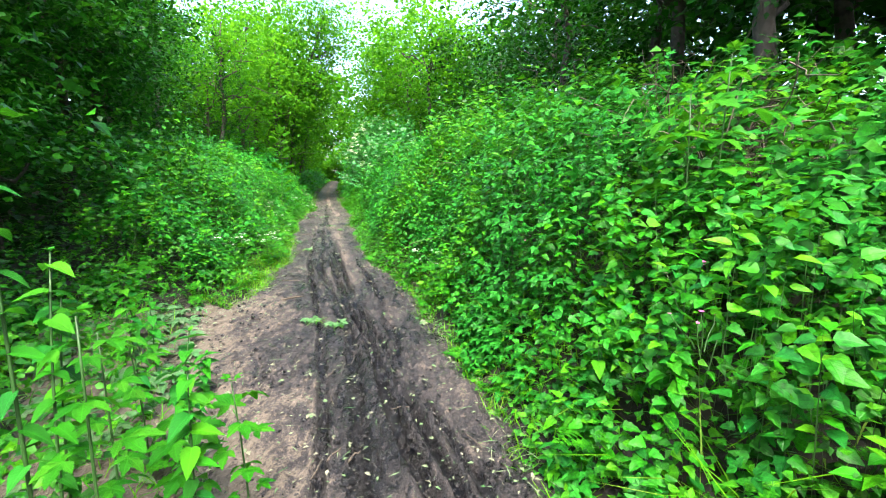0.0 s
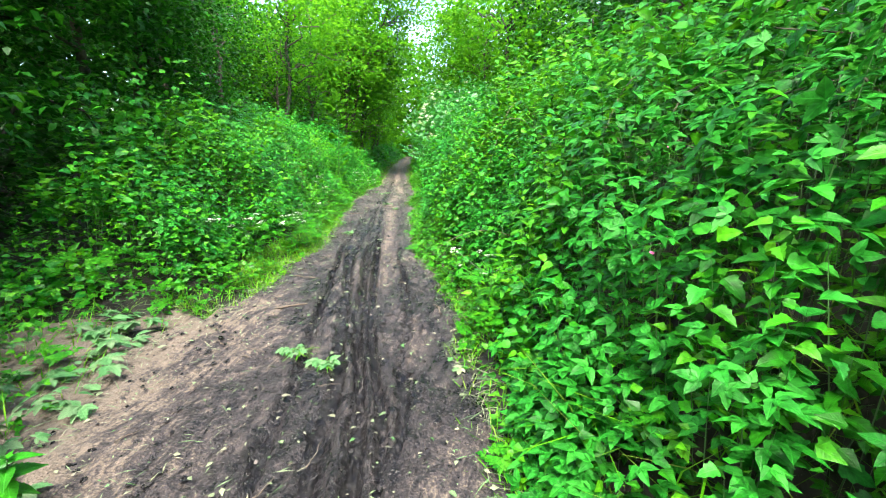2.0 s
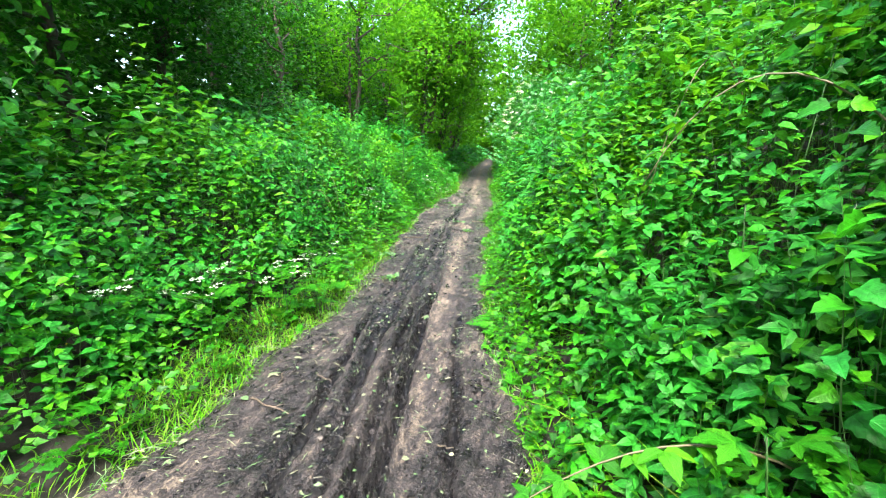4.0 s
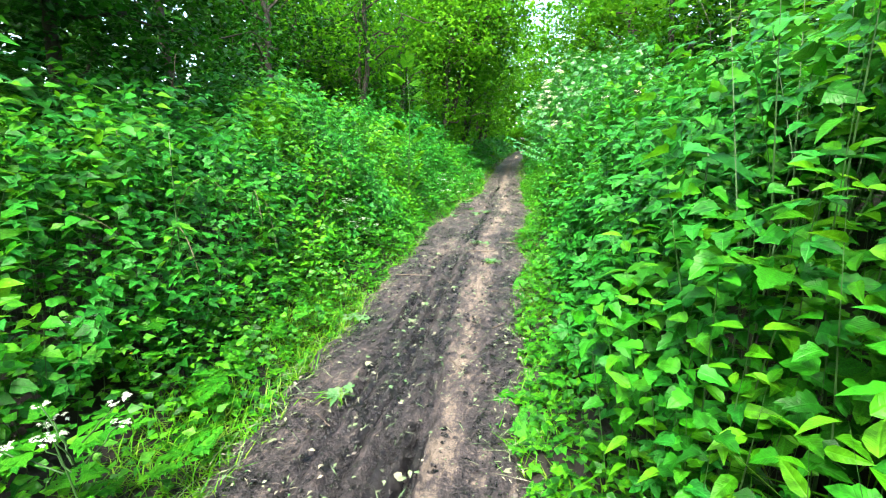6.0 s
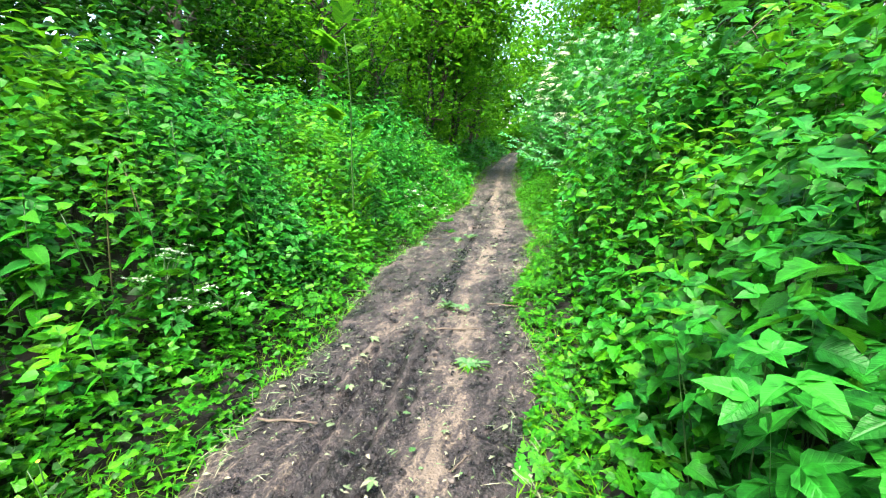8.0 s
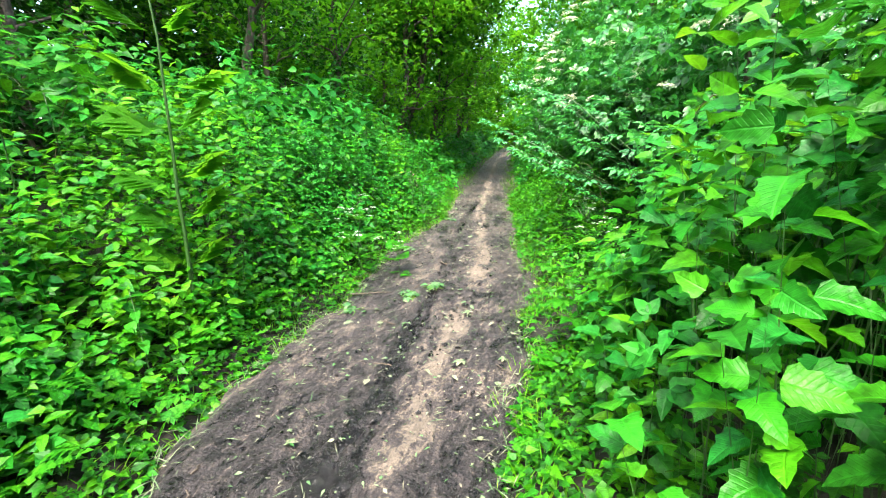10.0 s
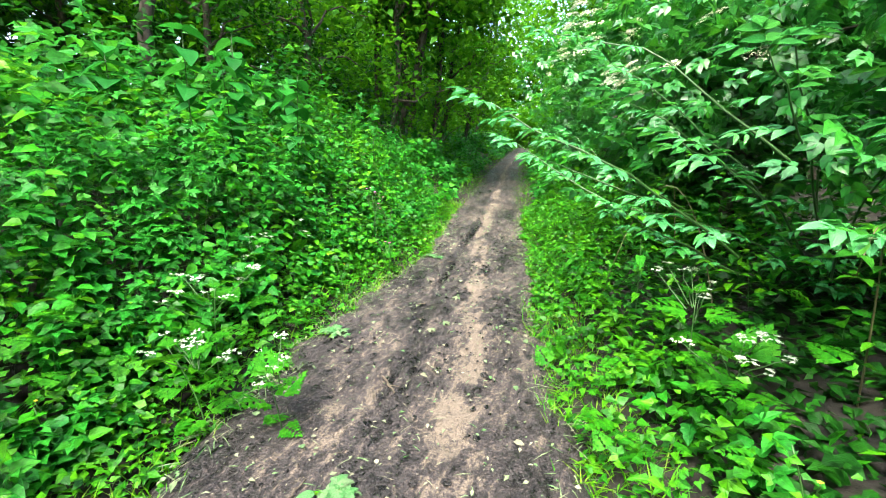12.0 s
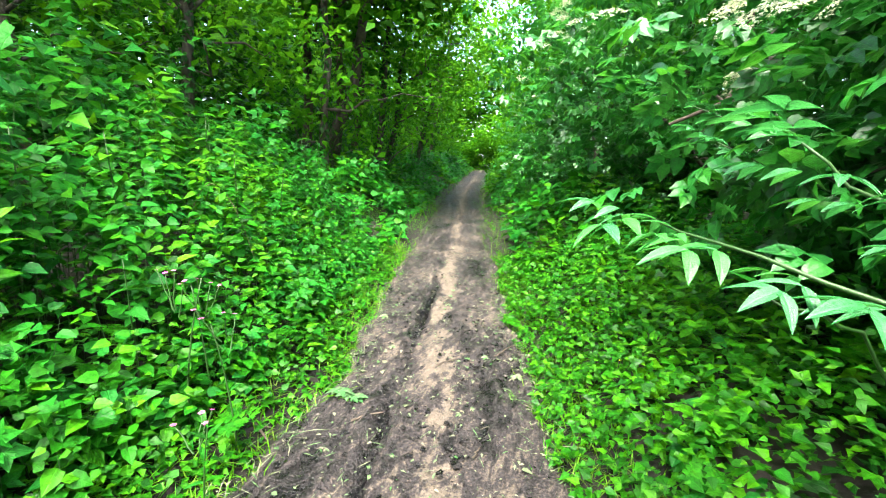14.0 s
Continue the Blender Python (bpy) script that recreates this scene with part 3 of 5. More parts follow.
def nettle_beds():
    beds, stalks = (Heap(), Heap(), Heap()), (Heap(), Heap(), Heap())
    for side, n, y0, y1, u0, u1, top, L, shapes in (
            (1, 600, 0.2, 4, 0.1, 1.7, 0.95, 0.05, NEAR), (1, 480, 3.5, 6.5, 0.15, 1.7, 1.2, 0.05, NEAR), (1, 850, 6, 10, 0.34, 1.8, 1.3, 0.047, NEAR), (1, 1000, 0.2, 9.5, 1.5, 3.8, 1.2, 0.075, FAR), (1, 950, 9.5, 16, 0.36, 1.8, 1.25, 0.056, NEAR), (1, 700, 8, 17, 1.4, 3.6, 1.5, 0.08, FAR), (1, 500, 15, 25, 0.45, 2.4, 0.45, 0.06, NEAR), (1, 250, 18, 30, 1.2, 2.8, 0.6, 0.08, FAR),
            (-1, 120, 1.2, 5.4, 0.9, 2.2, 0.4, 0.06, NEAR), (-1, 950, 5.4, 14, 0.5, 1.8, 1.1, 0.052, NEAR), (-1, 1000, 5.4, 14, 1.6, 4.2, 1.35, 0.08, FAR), (-1, 1650, 13, 24, 0.32, 1.8, 1.05, 0.054, NEAR), (-1, 1100, 13, 25, 1.7, 4.8, 1.5, 0.09, FAR), (-1, 600, 24, 38, 0.3, 3.2, 0.95, 0.11, FAR), (1, 400, 24, 38, 0.3, 2.5, 0.9, 0.11, FAR), (-1, 380, 38, 58, 0.2, 3, 1.0, 0.17, FAR), (1, 380, 38, 58, 0.2, 3, 1.0, 0.17, FAR)):
        x, y, u = sow(n, side, y0, y1, u0, u1)
        h = herb_height(side, u, y, top) * (1 + 0.36 * grain(x, y, 0.9, 31) + 0.26 * grain(x, y, 2.6, 32))
        ok = clear(x, y, h) & ~hollow(side, y, u) & ~under_hedge(side, y, u) & (grain(x, y, 1.5, 41) > (rng.uniform(-1.1, 0.0, n) if side > 0 and shapes is NEAR else rng.uniform(-1.2, -0.2, n)))
        x, y, h = x[ok], y[ok], h[ok]
        kind = grain(x, y, 0.75, 51) + rng.normal(0, 0.3, len(x))
        pick = np.where(kind > 0.5, 1, np.where(kind < -0.2, 2, 0))
        close = (walk_gap(x, y) < 1.2) & (y < 21)
        for k, shape in [(k, sh) for group in (0, 1) for k, sh in enumerate(CLOSE if group else shapes)]:
            m = (pick == k) & (close if any(shape is c for c in CLOSE) else ~close)
            if not m.any():
                continue
            a, b = stems_and_leaves(x[m], y[m], h[m], shape, 7 if k != 2 else 5, L * (1.0, 1.2, 1.55)[k], 2, stem=True, tilt=((-26, 14), (-15, 38), (-14, 20))[k])
            merge(beds[k], a)
            merge(stalks[k], b)
    for heap, stems, name, mat, label in zip(beds, stalks, ("nettle_bed", "willowherb_bed", "ground_elder_bed"), (NETTLE, WILLOWHERB, GROUNDELDER),
                                             ("dense bed of bright green stinging nettles beside the lane", "stand of yellow-green willowherb among the nettles", "drift of bluish green lobed leaves among the nettles")):
        leaves = sum(len(f) for f in heap.f)
        merge(heap, stems)
        bed = stuff(name, heap, mat, label, "plants")
        bed.data.materials.append(STEM)
        bed.data.polygons.foreach_set("material_index", (np.arange(len(bed.data.polygons)) >= leaves).astype(np.int32))


def merge(into, other):
    into.c += other.c
    for v, f in zip(other.v, other.f):
        into.v.append(v)
        into.f.append(f + into.n)
    into.n += other.n


def herb_skirts():
    """Low plants between the grass verge and the tall herbs."""
    heap = Heap()
    for side, n, y0, y1, u0, u1 in ((1, 6500, 0, 12, 0.02, 3.6), (1, 7000, 12, 24, 0.02, 3.4), (-1, 900, 1, 5.4, 0.1, 2.2), (-1, 5000, 5.2, 14, 0.4, 4.0), (-1, 5500, 14, 25, 0.3, 4.4), (-1, 1200, 25, 38, 0.1, 3), (1, 1200, 24, 38, 0.1, 3)):
        x, y, u = sow(n, side, y0, y1, u0, u1)
        z = land(x, y) + rng.uniform(0.03, 0.62, n) * np.clip(u / 0.8, 0.15, 1)
        ok = clear(x, y, z - land(x, y) + 0.1) & ~hollow(side, y, u)
        d = aim(n, -15, 35)
        turns, sizes, spots = axes(d, to_light(x, y)), rng.uniform(0.05, 0.12, n), np.stack([x, y, z], -1)
        for shape, m in ((TRIFOIL, ok & (u < 0.9)), (TRIFOIL_CHIP, ok & (u >= 0.9))):
            heap.put(shape, spots[m], turns[m], sizes[m])
    for side, n, y0, y1, u0, u1 in ((1, 13000, 0, 12, 0.05, 2.6), (1, 12000, 12, 25, 0.02, 2.8), (1, 9000, 19.4, 24.5, 0.0, 2.4), (-1, 2600, 0.5, 5.4, 0.35, 2.4), (-1, 5000, 5.3, 14, 0.5, 2.2), (-1, 6000, 14, 25, 0.5, 2.2), (-1, 4500, 5.3, 24, 0.1, 0.6)):
        x, y, u = sow(n, side, y0, y1, u0, u1)
        high = rng.uniform(0, 1, n) * np.clip(0.1 + u * 0.75, 0, 0.45 if y0 == 19.4 else 1.0) * (1 + 0.34 * grain(x, y, 0.9, 31))
        ok = ~hollow(side, y, u) & ~under_hedge(side, y, u) & clear(x, y, high + 0.1)
        spots, turns, sizes = np.stack([x, y, land(x, y) + 0.02 + high], -1), axes(aim(n, -15, 30), to_light(x, y, 0.35)), rng.uniform(0.028, 0.07, n)
        for shape, m in ((OVATE, ok & (u < 0.9)), (CHIP, ok & (u >= 0.9))):
            heap.put(shape, spots[m], turns[m], sizes[m])
    for side, n, y0, y1, u0, u1 in ((-1, 3600, 8.5, 16, 0.02, 1.0), (-1, 4200, 16, 25, 0.02, 0.9), (1, 2600, 5, 12, 0.0, 0.7), (1, 1800, 12, 16, 0.0, 0.8)):
        x, y, u = sow(n, side, y0, y1, u0, u1)
        high = 0.015 + rng.uniform(0, 1, n) * (0.04 + 0.28 * u)
        heap.put(TRIFOIL_CHIP, np.stack([x, y, land(x, y) + high], -1), axes(aim(n, -12, 25), jitter_up(n, 0.3)), rng.uniform(0.05, 0.115, n))
    stuff("bramble_carpet", heap, BRAMBLE, "low tangle of bramble and ivy leaves", "brambles")
    heap = Heap()
    for side, n, y0, y1, u0, u1 in ((1, 420, 0, 12, 0.02, 1.4), (1, 480, 12, 25, 0.02, 1.6), (-1, 80, 1.5, 5, 0.1, 2.0), (-1, 300, 5, 14, 0.1, 1.2), (-1, 280, 14, 25, 0.1, 1.2)):
        x, y, u = sow(n, side, y0, y1, u0, u1)
        z = land(x, y) + rng.uniform(0.05, 0.55, n) * np.clip(u / 0.7, 0.15, 1)
        ok = clear(x, y, z - land(x, y) + 0.1) & ~hollow(side, y, u)
        d = aim(n, -10, 40)
        heap.put(FROND, np.stack([x, y, z], -1)[ok], axes(d, jitter_up(n, 0.3))[ok], rng.uniform(0.12, 0.26, n)[ok])
    stuff("cow_parsley_foliage", heap, FERNY, "ferny cow parsley leaves filling the verge", "foliage")


def grass_verges():
    heap = Heap()
    for side, n, y0, y1, u0, u1, L in ((-1, 9500, 5.2, 11, -0.1, 0.5, 0.14), (-1, 3600, 11, 19, -0.08, 0.35, 0.12), (-1, 5000, 19, 26, -0.08, 0.4, 0.14), (1, 2600, 1, 6, -0.08, 0.35, 0.13), (1, 4000, 6, 15, -0.08, 0.35, 0.12), (1, 8500, 15, 26, -0.1, 0.42, 0.12), (1, 2200, 1, 9, 0.4, 3.2, 0.5), (-1, 3000, 25, 58, -0.1, 1.4, 0.4), (1, 3000, 25, 58, -0.1, 1.4, 0.4), (-1, 1300, 0, 5, 0.0, 1.5, 0.18)):
        x, y, u = sow(n, side, y0, y1, u0, u1, 1.3)
        ok = (np.sin(y * 2.1 + side) + np.sin(y * 5.3) + rng.normal(0, 0.8, n)) > -1.2
        z = land(x, y) - 0.01
        d = aim(n, 25, 85)
        s = L * rng.uniform(0.5, 1.4, n)
        heap.put(STRIP, np.stack([x, y, z], -1)[ok], axes(d, UP + 0 * d)[ok], np.stack([np.full(n, 0.22), s, s], -1)[ok])
    stuff("grass_verge", heap, GRASS, "fresh green grass along the muddy edge", "grass")


nettle_beds()
herb_skirts()
grass_verges()


# ---- shrubs and trees ----
def part(name, me, parent, label=""):
    ob = new(name, me)
    ob.parent = parent
    if label:
        tagged(ob, label)
    return ob


def limb_path(start, end, sag=0.0, wob=0.15, n=7):
    t = np.linspace(0, 1, n)[:, None]
    start, end = np.asarray(start, float), np.asarray(end, float)
    p = start + (end - start) * t
    p[1:-1] += rng.normal(0, wob, (n - 2, 3))
    p[:, 2] += sag * np.sin(np.pi * t[:, 0])
    return p


def tree(name, base, height, trunk_r, crown_lo, radius, leaf_shape, leaf_size, n_clumps, per_clump, material, label, category, lean=(0, 0), ivy=0, clump_r=0.42, limbs=9, crown_pull=(0, 0), flat=1.0, layer=0.45):
    """A trunk with limbs and a ragged crown of leaf clumps; the thing's Empty stands at its foot."""
    x, y = base
    z = float(land(np.array(x), np.array(y))) - 0.05
    root = new(name)
    root.location = (x, y, z)
    tagged(root, label, category)
    top = np.array([lean[0], lean[1], height * 0.82])
    line = limb_path((0, 0, 0), top, wob=0.05 * height / 5, n=9)
    v, f = tube(line, trunk_r * np.linspace(1.15, 0.25, 9), 9)
    part("trunk", mesh_from("trunk", v, f, BARK, True), root)
    heap = Heap()
    tips = []
    for i in range(limbs):
        q = rng.uniform(crown_lo / height, 0.95)
        k = int(q * 8)
        a = rng.uniform(0, 6.28)
        reach = radius * rng.uniform(0.5, 1.0)
        s = line[min(k, 8)]
        e = s + np.array([math.cos(a) * reach + crown_pull[0], math.sin(a) * reach + crown_pull[1], rng.uniform(-0.1, 0.9) * reach])
        lp = limb_path(s, e, 0.1 * reach, 0.08 * reach)
        part("limb", mesh_from("limb", *tube(lp, trunk_r * 0.38 * np.linspace(1, 0.12, 7), 5), BARK, True), root)
        tips += [lp[3], lp[4], lp[5], lp[6]]
    tips = np.array(tips)
    c = np.concatenate([tips[rng.integers(0, len(tips), n_clumps // 2)] + rng.normal(0, 0.35 * radius / 2, (n_clumps // 2, 3)), np.zeros((n_clumps - n_clumps // 2, 3))])
    m = n_clumps - n_clumps // 2
    d = unit(rng.normal(0, 1, (m, 3)))
    rr = radius * rng.uniform(0.55, 1.05, (m, 1)) * (1 + 0.25 * np.sin(d[:, :1] * 5 + d[:, 1:2] * 4))
    mid = np.array([lean[0] * 0.7 + crown_pull[0], lean[1] * 0.7 + crown_pull[1], (crown_lo + height) / 2])
    c[n_clumps // 2:] = mid + d * rr * np.array([1, 1, flat * (height - crown_lo) / (2 * radius)])
    c[:, 2] = np.maximum(c[:, 2], crown_lo * rng.uniform(0.75, 1.2, n_clumps))
    gx, gy = c[:, 0] + x, c[:, 1] + y
    c = c[(walk_gap(gx, gy) > 0.75) | (c[:, 2] + z > 2.6)]
    n = len(c) * per_clump
    p = np.repeat(c, per_clump, 0) + rng.normal(0, clump_r, (n, 3)) * np.array([1, 1, layer])
    gx, gy = p[:, 0] + x, p[:, 1] + y
    ok = (walk_gap(gx, gy) > 0.55) | (p[:, 2] + z > 2.5)
    d = aim(n, -45, 25)
    heap.put(leaf_shape, p[ok], axes(d, jitter_up(n, 0.5))[ok], (leaf_size * rng.uniform(0.6, 1.25, n))[ok])
    part("crown", heap.mesh("crown", material), root)
    if ivy:
        t = rng.uniform(0, 0.85, ivy)
        idx = t * 8
        k = np.clip(idx.astype(int), 0, 7)
        cp = line[k] + (line[k + 1] - line[k]) * (idx - k)[:, None]
        a = rng.uniform(0, 6.28, ivy)
        out = np.stack([np.cos(a), np.sin(a), 0 * a], -1)
        r = trunk_r * (1.15 - 0.9 * t) + rng.uniform(0.0, 0.14, ivy)
        heap = Heap()
        dd = unit(out * 0.5 + np.array([0, 0, -0.8]) + rng.normal(0, 0.3, (ivy, 3)))
        heap.put(CHIP, cp + out * r[:, None], axes(dd, out + 0.3 * UP), rng.uniform(0.06, 0.12, ivy))
        part("ivy", heap.mesh("ivy", DARKTREE), root, "dark glossy ivy on the trunk")
    return root


# hawthorn hedge along the first stretch
for hx, hy, hh in ((-4.3, 1.2, 6.0), (-5.4, 3.6, 6.5), (-6.2, 6.0, 6.5), (-6.8, 8.2, 7), (-8.2, 10.8, 7), (-9.8, 13.4, 7.5), (-10.4, 16.6, 8), (-12.2, 11, 7.5), (-12.8, 18.8, 7.5), (-11.6, 22.6, 7)):
    near = hy < 12
    tree("hawthorn", (hx, hy), hh, 0.09, 1.55 if near else 2.1, 2.1, CHIP, 0.112, 560 if near else 240, 28 if near else 18, HEDGE, "overgrown dark green hawthorn hedge with a shaded hollow below", "shrub", clump_r=0.24, limbs=12, layer=0.3)

# ivy-clad trees on the side of the hedge
for tx, ty, th, tl in ((-9.9, 20.0, 9, (0.3, 0.4)), (-11.2, 24.6, 9.5, (0.5, 0.2)), (-10.1, 27.2, 10, (0.2, 0.3)), (-10.6, 30.5, 10, (1.2, -0.4)), (-11.6, 33.6, 11, (1.2, 0)), (-12.6, 38.5, 11, (2.2, 0)), (-15.5, 29, 11, (0, 0)), (-14, 44, 12, (2, 0)), (-13.5, 21, 10, (0.4, 0))):
    tree("ivy_clad_tree", (tx, ty), th, 0.1, 2.3, 2.7, CHIP, 0.2, 210, 15, TREE, "slender tree with ivy on its trunk and pale green crown", "tree", lean=tl, ivy=1000, clump_r=0.3, limbs=10, crown_pull=(0.1, 0))

# tall trees that close over the far end of the lane
for tx, ty, th, pull in ((-14.2, 36, 14, 0.8), (-15.5, 47, 16, 1.0), (-7.6, 49, 15, 0.6), (-5.0, 37, 12, 0.2), (-12.4, 30, 12, 0.4), (-0.6, 26, 11, -0.3), (-11.2, 29.5, 12, 1.3), (-2.6, 34, 13, 0.2)):
    tree("tall_tree", (tx, ty), th, 0.14, 4.2, 3.6, CHIP, 0.28, 400, 15, TREE, "tall pale green tree arching over the lane", "tree", lean=(pull * 0.5, 0), ivy=500, clump_r=0.42, limbs=12, crown_pull=(pull, 0))

# one tree leans right across above the lane
tree("leaning_tree", (-11.6, 29.0), 13, 0.15, 9.0, 2.6, CHIP, 0.17, 420, 16, TREE, "leaning tree whose top reaches across the lane", "tree", lean=(4.2, 0.6), ivy=700, clump_r=0.34, limbs=9, crown_pull=(1.2, 0))

# trees on the bank
for tx, ty, th, mat in ((5.2, 4.0, 7, DARKTREE), (4.2, 8.5, 7.5, HEDGE), (3.4, 13.0, 8, HEDGE), (4.0, 17.0, 8, DARKTREE), (2.6, 21.8, 8, DARKTREE), (1.2, 27, 8.5, HEDGE), (-2.4, 32, 9.5, TREE), (-7, 46, 10, TREE), (3.6, 24, 9, HEDGE), (6.5, 17, 9, HEDGE), (8, 10, 9, HEDGE), (7.2, 5.6, 9, DARKTREE), (7.4, 2.2, 9, HEDGE), (5.0, 11, 9, DARKTREE), (4.0, 5.8, 6.5, HEDGE), (6.4, 7.6, 8, HEDGE)):
    tree("bank_tree", (tx, ty), th, 0.13, 2.0, 2.6, CHIP, 0.18, 330, 15, mat, "leafy tree on the bank above the lane", "tree", clump_r=0.3, limbs=11, ivy=300)


# thickets and far woods closing the view all round
def thickets():
    heap = Heap()
    # dark backing behind the hedges: shade put into the leaf colour
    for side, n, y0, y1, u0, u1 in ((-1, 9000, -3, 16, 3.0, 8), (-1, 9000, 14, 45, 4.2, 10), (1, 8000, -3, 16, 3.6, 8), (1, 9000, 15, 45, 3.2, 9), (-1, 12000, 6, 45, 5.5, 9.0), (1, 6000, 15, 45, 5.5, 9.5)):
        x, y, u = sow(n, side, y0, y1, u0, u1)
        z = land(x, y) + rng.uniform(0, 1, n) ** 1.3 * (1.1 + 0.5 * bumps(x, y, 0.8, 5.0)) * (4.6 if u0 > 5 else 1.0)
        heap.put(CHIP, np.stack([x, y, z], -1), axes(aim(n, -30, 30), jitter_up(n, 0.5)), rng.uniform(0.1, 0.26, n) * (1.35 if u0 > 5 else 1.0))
    # sheet of dark leaves painting the shade in the elder hollow
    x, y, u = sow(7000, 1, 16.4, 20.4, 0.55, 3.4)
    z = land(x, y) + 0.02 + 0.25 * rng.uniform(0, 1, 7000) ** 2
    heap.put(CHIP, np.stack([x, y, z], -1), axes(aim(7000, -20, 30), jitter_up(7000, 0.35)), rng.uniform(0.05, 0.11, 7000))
    stuff("thicket", heap, DARKTREE, "undergrowth beneath the trees, its shade put into dark leaf colour", "undergrowth")


def far_woods():
    heap = Heap()

    def wall(n, fx, fy, zlo, zhi, size):
        t = rng.uniform(0, 1, n)
        x, y = fx(t) + rng.normal(0, 0.9, n), fy(t) + rng.normal(0, 0.9, n)
        z = land(np.clip(x, -40, 40), np.clip(y, -6, 60)) + zlo + (zhi - zlo) * rng.uniform(0, 1, n) ** 0.9 * (0.8 + 0.2 * np.sin(t * 60))
        heap.put(CHIP, np.stack([x, y, z], -1), axes(aim(n, -50, 20), jitter_up(n, 0.6)), size * rng.uniform(0.6, 1.3, n))

    wall(26000, lambda t: np.interp(-6 + 66 * t, LEFT_Y, LEFT_X) - 9.5, lambda t: -6 + 66 * t, 0, 11, 0.6)
    wall(20000, lambda t: np.interp(-6 + 66 * t, RIGHT_Y, RIGHT_X) + 10.5, lambda t: -6 + 66 * t, 0, 11, 0.55)
    wall(5000, lambda t: -32 + 16 * t, lambda t: 52 + 4 * np.sin(t * 9), 0, 9, 0.42)
    wall(5000, lambda t: -10 + 20 * t, lambda t: -7 + 0 * t, 0, 8, 0.42)
    stuff("far_woods", heap, WOODS, "dim green woodland beyond the lane", "woods")


def lane_end():
    """Sunlit bushes and the wall of trees that close the far end."""
    heap = Heap()

    def mass(n, per, x0, x1, y0, y1, top, r, lo, hi):
        x, y = rng.uniform(x0, x1, n), rng.uniform(y0, y1, n)
        z = rise(y) + rng.uniform(0.02, 1, n) ** 0.9 * top(x) * (0.85 + 0.3 * grain(x, y, 0.35, 77))
        p = np.repeat(np.stack([x, y, z], -1), per, 0) + rng.normal(0, r, (n * per, 3)) * np.array([1, 1, 0.6])
        p[:, 2] = np.maximum(p[:, 2], rise(p[:, 1]) + 0.05)
        heap.put(CHIP, p, axes(aim(len(p), -35, 25), jitter_up(len(p), 0.5)), rng.uniform(lo, hi, len(p)))

    mass(700, 24, -27, -4, 57, 61, lambda x: 4.6 + 1.4 * np.sin(x * 1.3), 0.4, 0.22, 0.45)
    mass(1000, 30, -38, 6, 62, 66, lambda x: 12.5 + 1.5 * np.sin(x * 0.8) - 1.5 * np.exp(-((x + 12.4) / 1.6) ** 2), 0.6, 0.45, 0.9)
    stuff("lane_end_bushes", heap, TREE, "sunlit pale green bushes where the lane bends away", "bushes")


def hanging_foliage():
    """Light sprays of leaves that hang on both sides of the far lane."""
    heap = Heap()
    for side, n, y0, y1, u0, u1, top in ((-1, 340, 26, 57, 1.3, 4.5, 8.0), (1, 260, 31, 57, 0.7, 3.5, 7.0)):
        x, y, u = sow(n, side, y0, y1, u0, u1)
        z = land(x, y) + 0.4 + rng.uniform(0, 1, n) ** 1.2 * top
        p = np.repeat(np.stack([x, y, z], -1), 26, 0) + rng.normal(0, 0.28, (n * 26, 3)) * np.array([1, 1, 0.8])
        heap.put(CHIP, p, axes(aim(len(p), -60, 10), jitter_up(len(p), 0.5)), rng.uniform(0.1, 0.24, len(p)))
    stuff("hanging_foliage", heap, TREE, "pale green sprays of leaves hanging along the lane", "foliage")


thickets()
hanging_foliage()
far_woods()
lane_end()


# ---- elder bushes, blossom and overhanging branches ----
def blossom(size=0.16, n=90):
    """A flat creamy flower head of many florets."""
    heap = Heap()
    r, a = size * 0.5 * np.sqrt(rng.uniform(0, 1, n)), rng.uniform(0, 6.28, n)
    p = np.stack([r * np.cos(a), r * np.sin(a), 0.02 - r * r * 2.2 + rng.normal(0, 0.006, n)], -1)
    heap.put(FLORET, p, axes(aim(n, -10, 30), jitter_up(n, 0.3)), rng.uniform(0.008, 0.016, n))
    return heap


HEADS = [blossom(s).mesh("flower_head", CREAM) for s in (0.15, 0.18, 0.24)]
# paler than ELDER: sky reflection is put into the colour, besides the gloss
SKY_SHOOT = leaf_material("sky_paled_shoot_leaf", [(0.0279, 0.186, 0.0465), (0.0465, 0.2418, 0.0698), (0.0372, 0.2604, 0.0279)], rough=0.27, gloss=0.8, through_light=0.25)
SMOOTH_OVATE = blade(0.5, [(0.08, 0.55), (0.22, 0.92), (0.42, 1.0), (0.65, 0.75), (0.85, 0.36)], 0.14, 0.3)
SMOOTH_LANCE = blade(0.32, [(0.08, 0.5), (0.25, 0.9), (0.45, 1.0), (0.68, 0.72), (0.86, 0.36)], 0.14, 0.34)
ELDER_LEAF = mesh_from("leaf", *pinnate(2, SMOOTH_LANCE), SKY_SHOOT, True)
ELDER_LEAF_BROAD = mesh_from("leaf", *pinnate(2, SMOOTH_OVATE), SKY_SHOOT, True)


def set_at(ob, place, along=None, up=(0, 0, 1), size=1.0):
    ob.location = place
    if along is not None:
        m = axes(np.array([along], float), np.array([up], float))[0]
        ob.rotation_euler = Matrix(m.tolist()).to_euler()
    ob.scale = (size, size, size)
    return ob


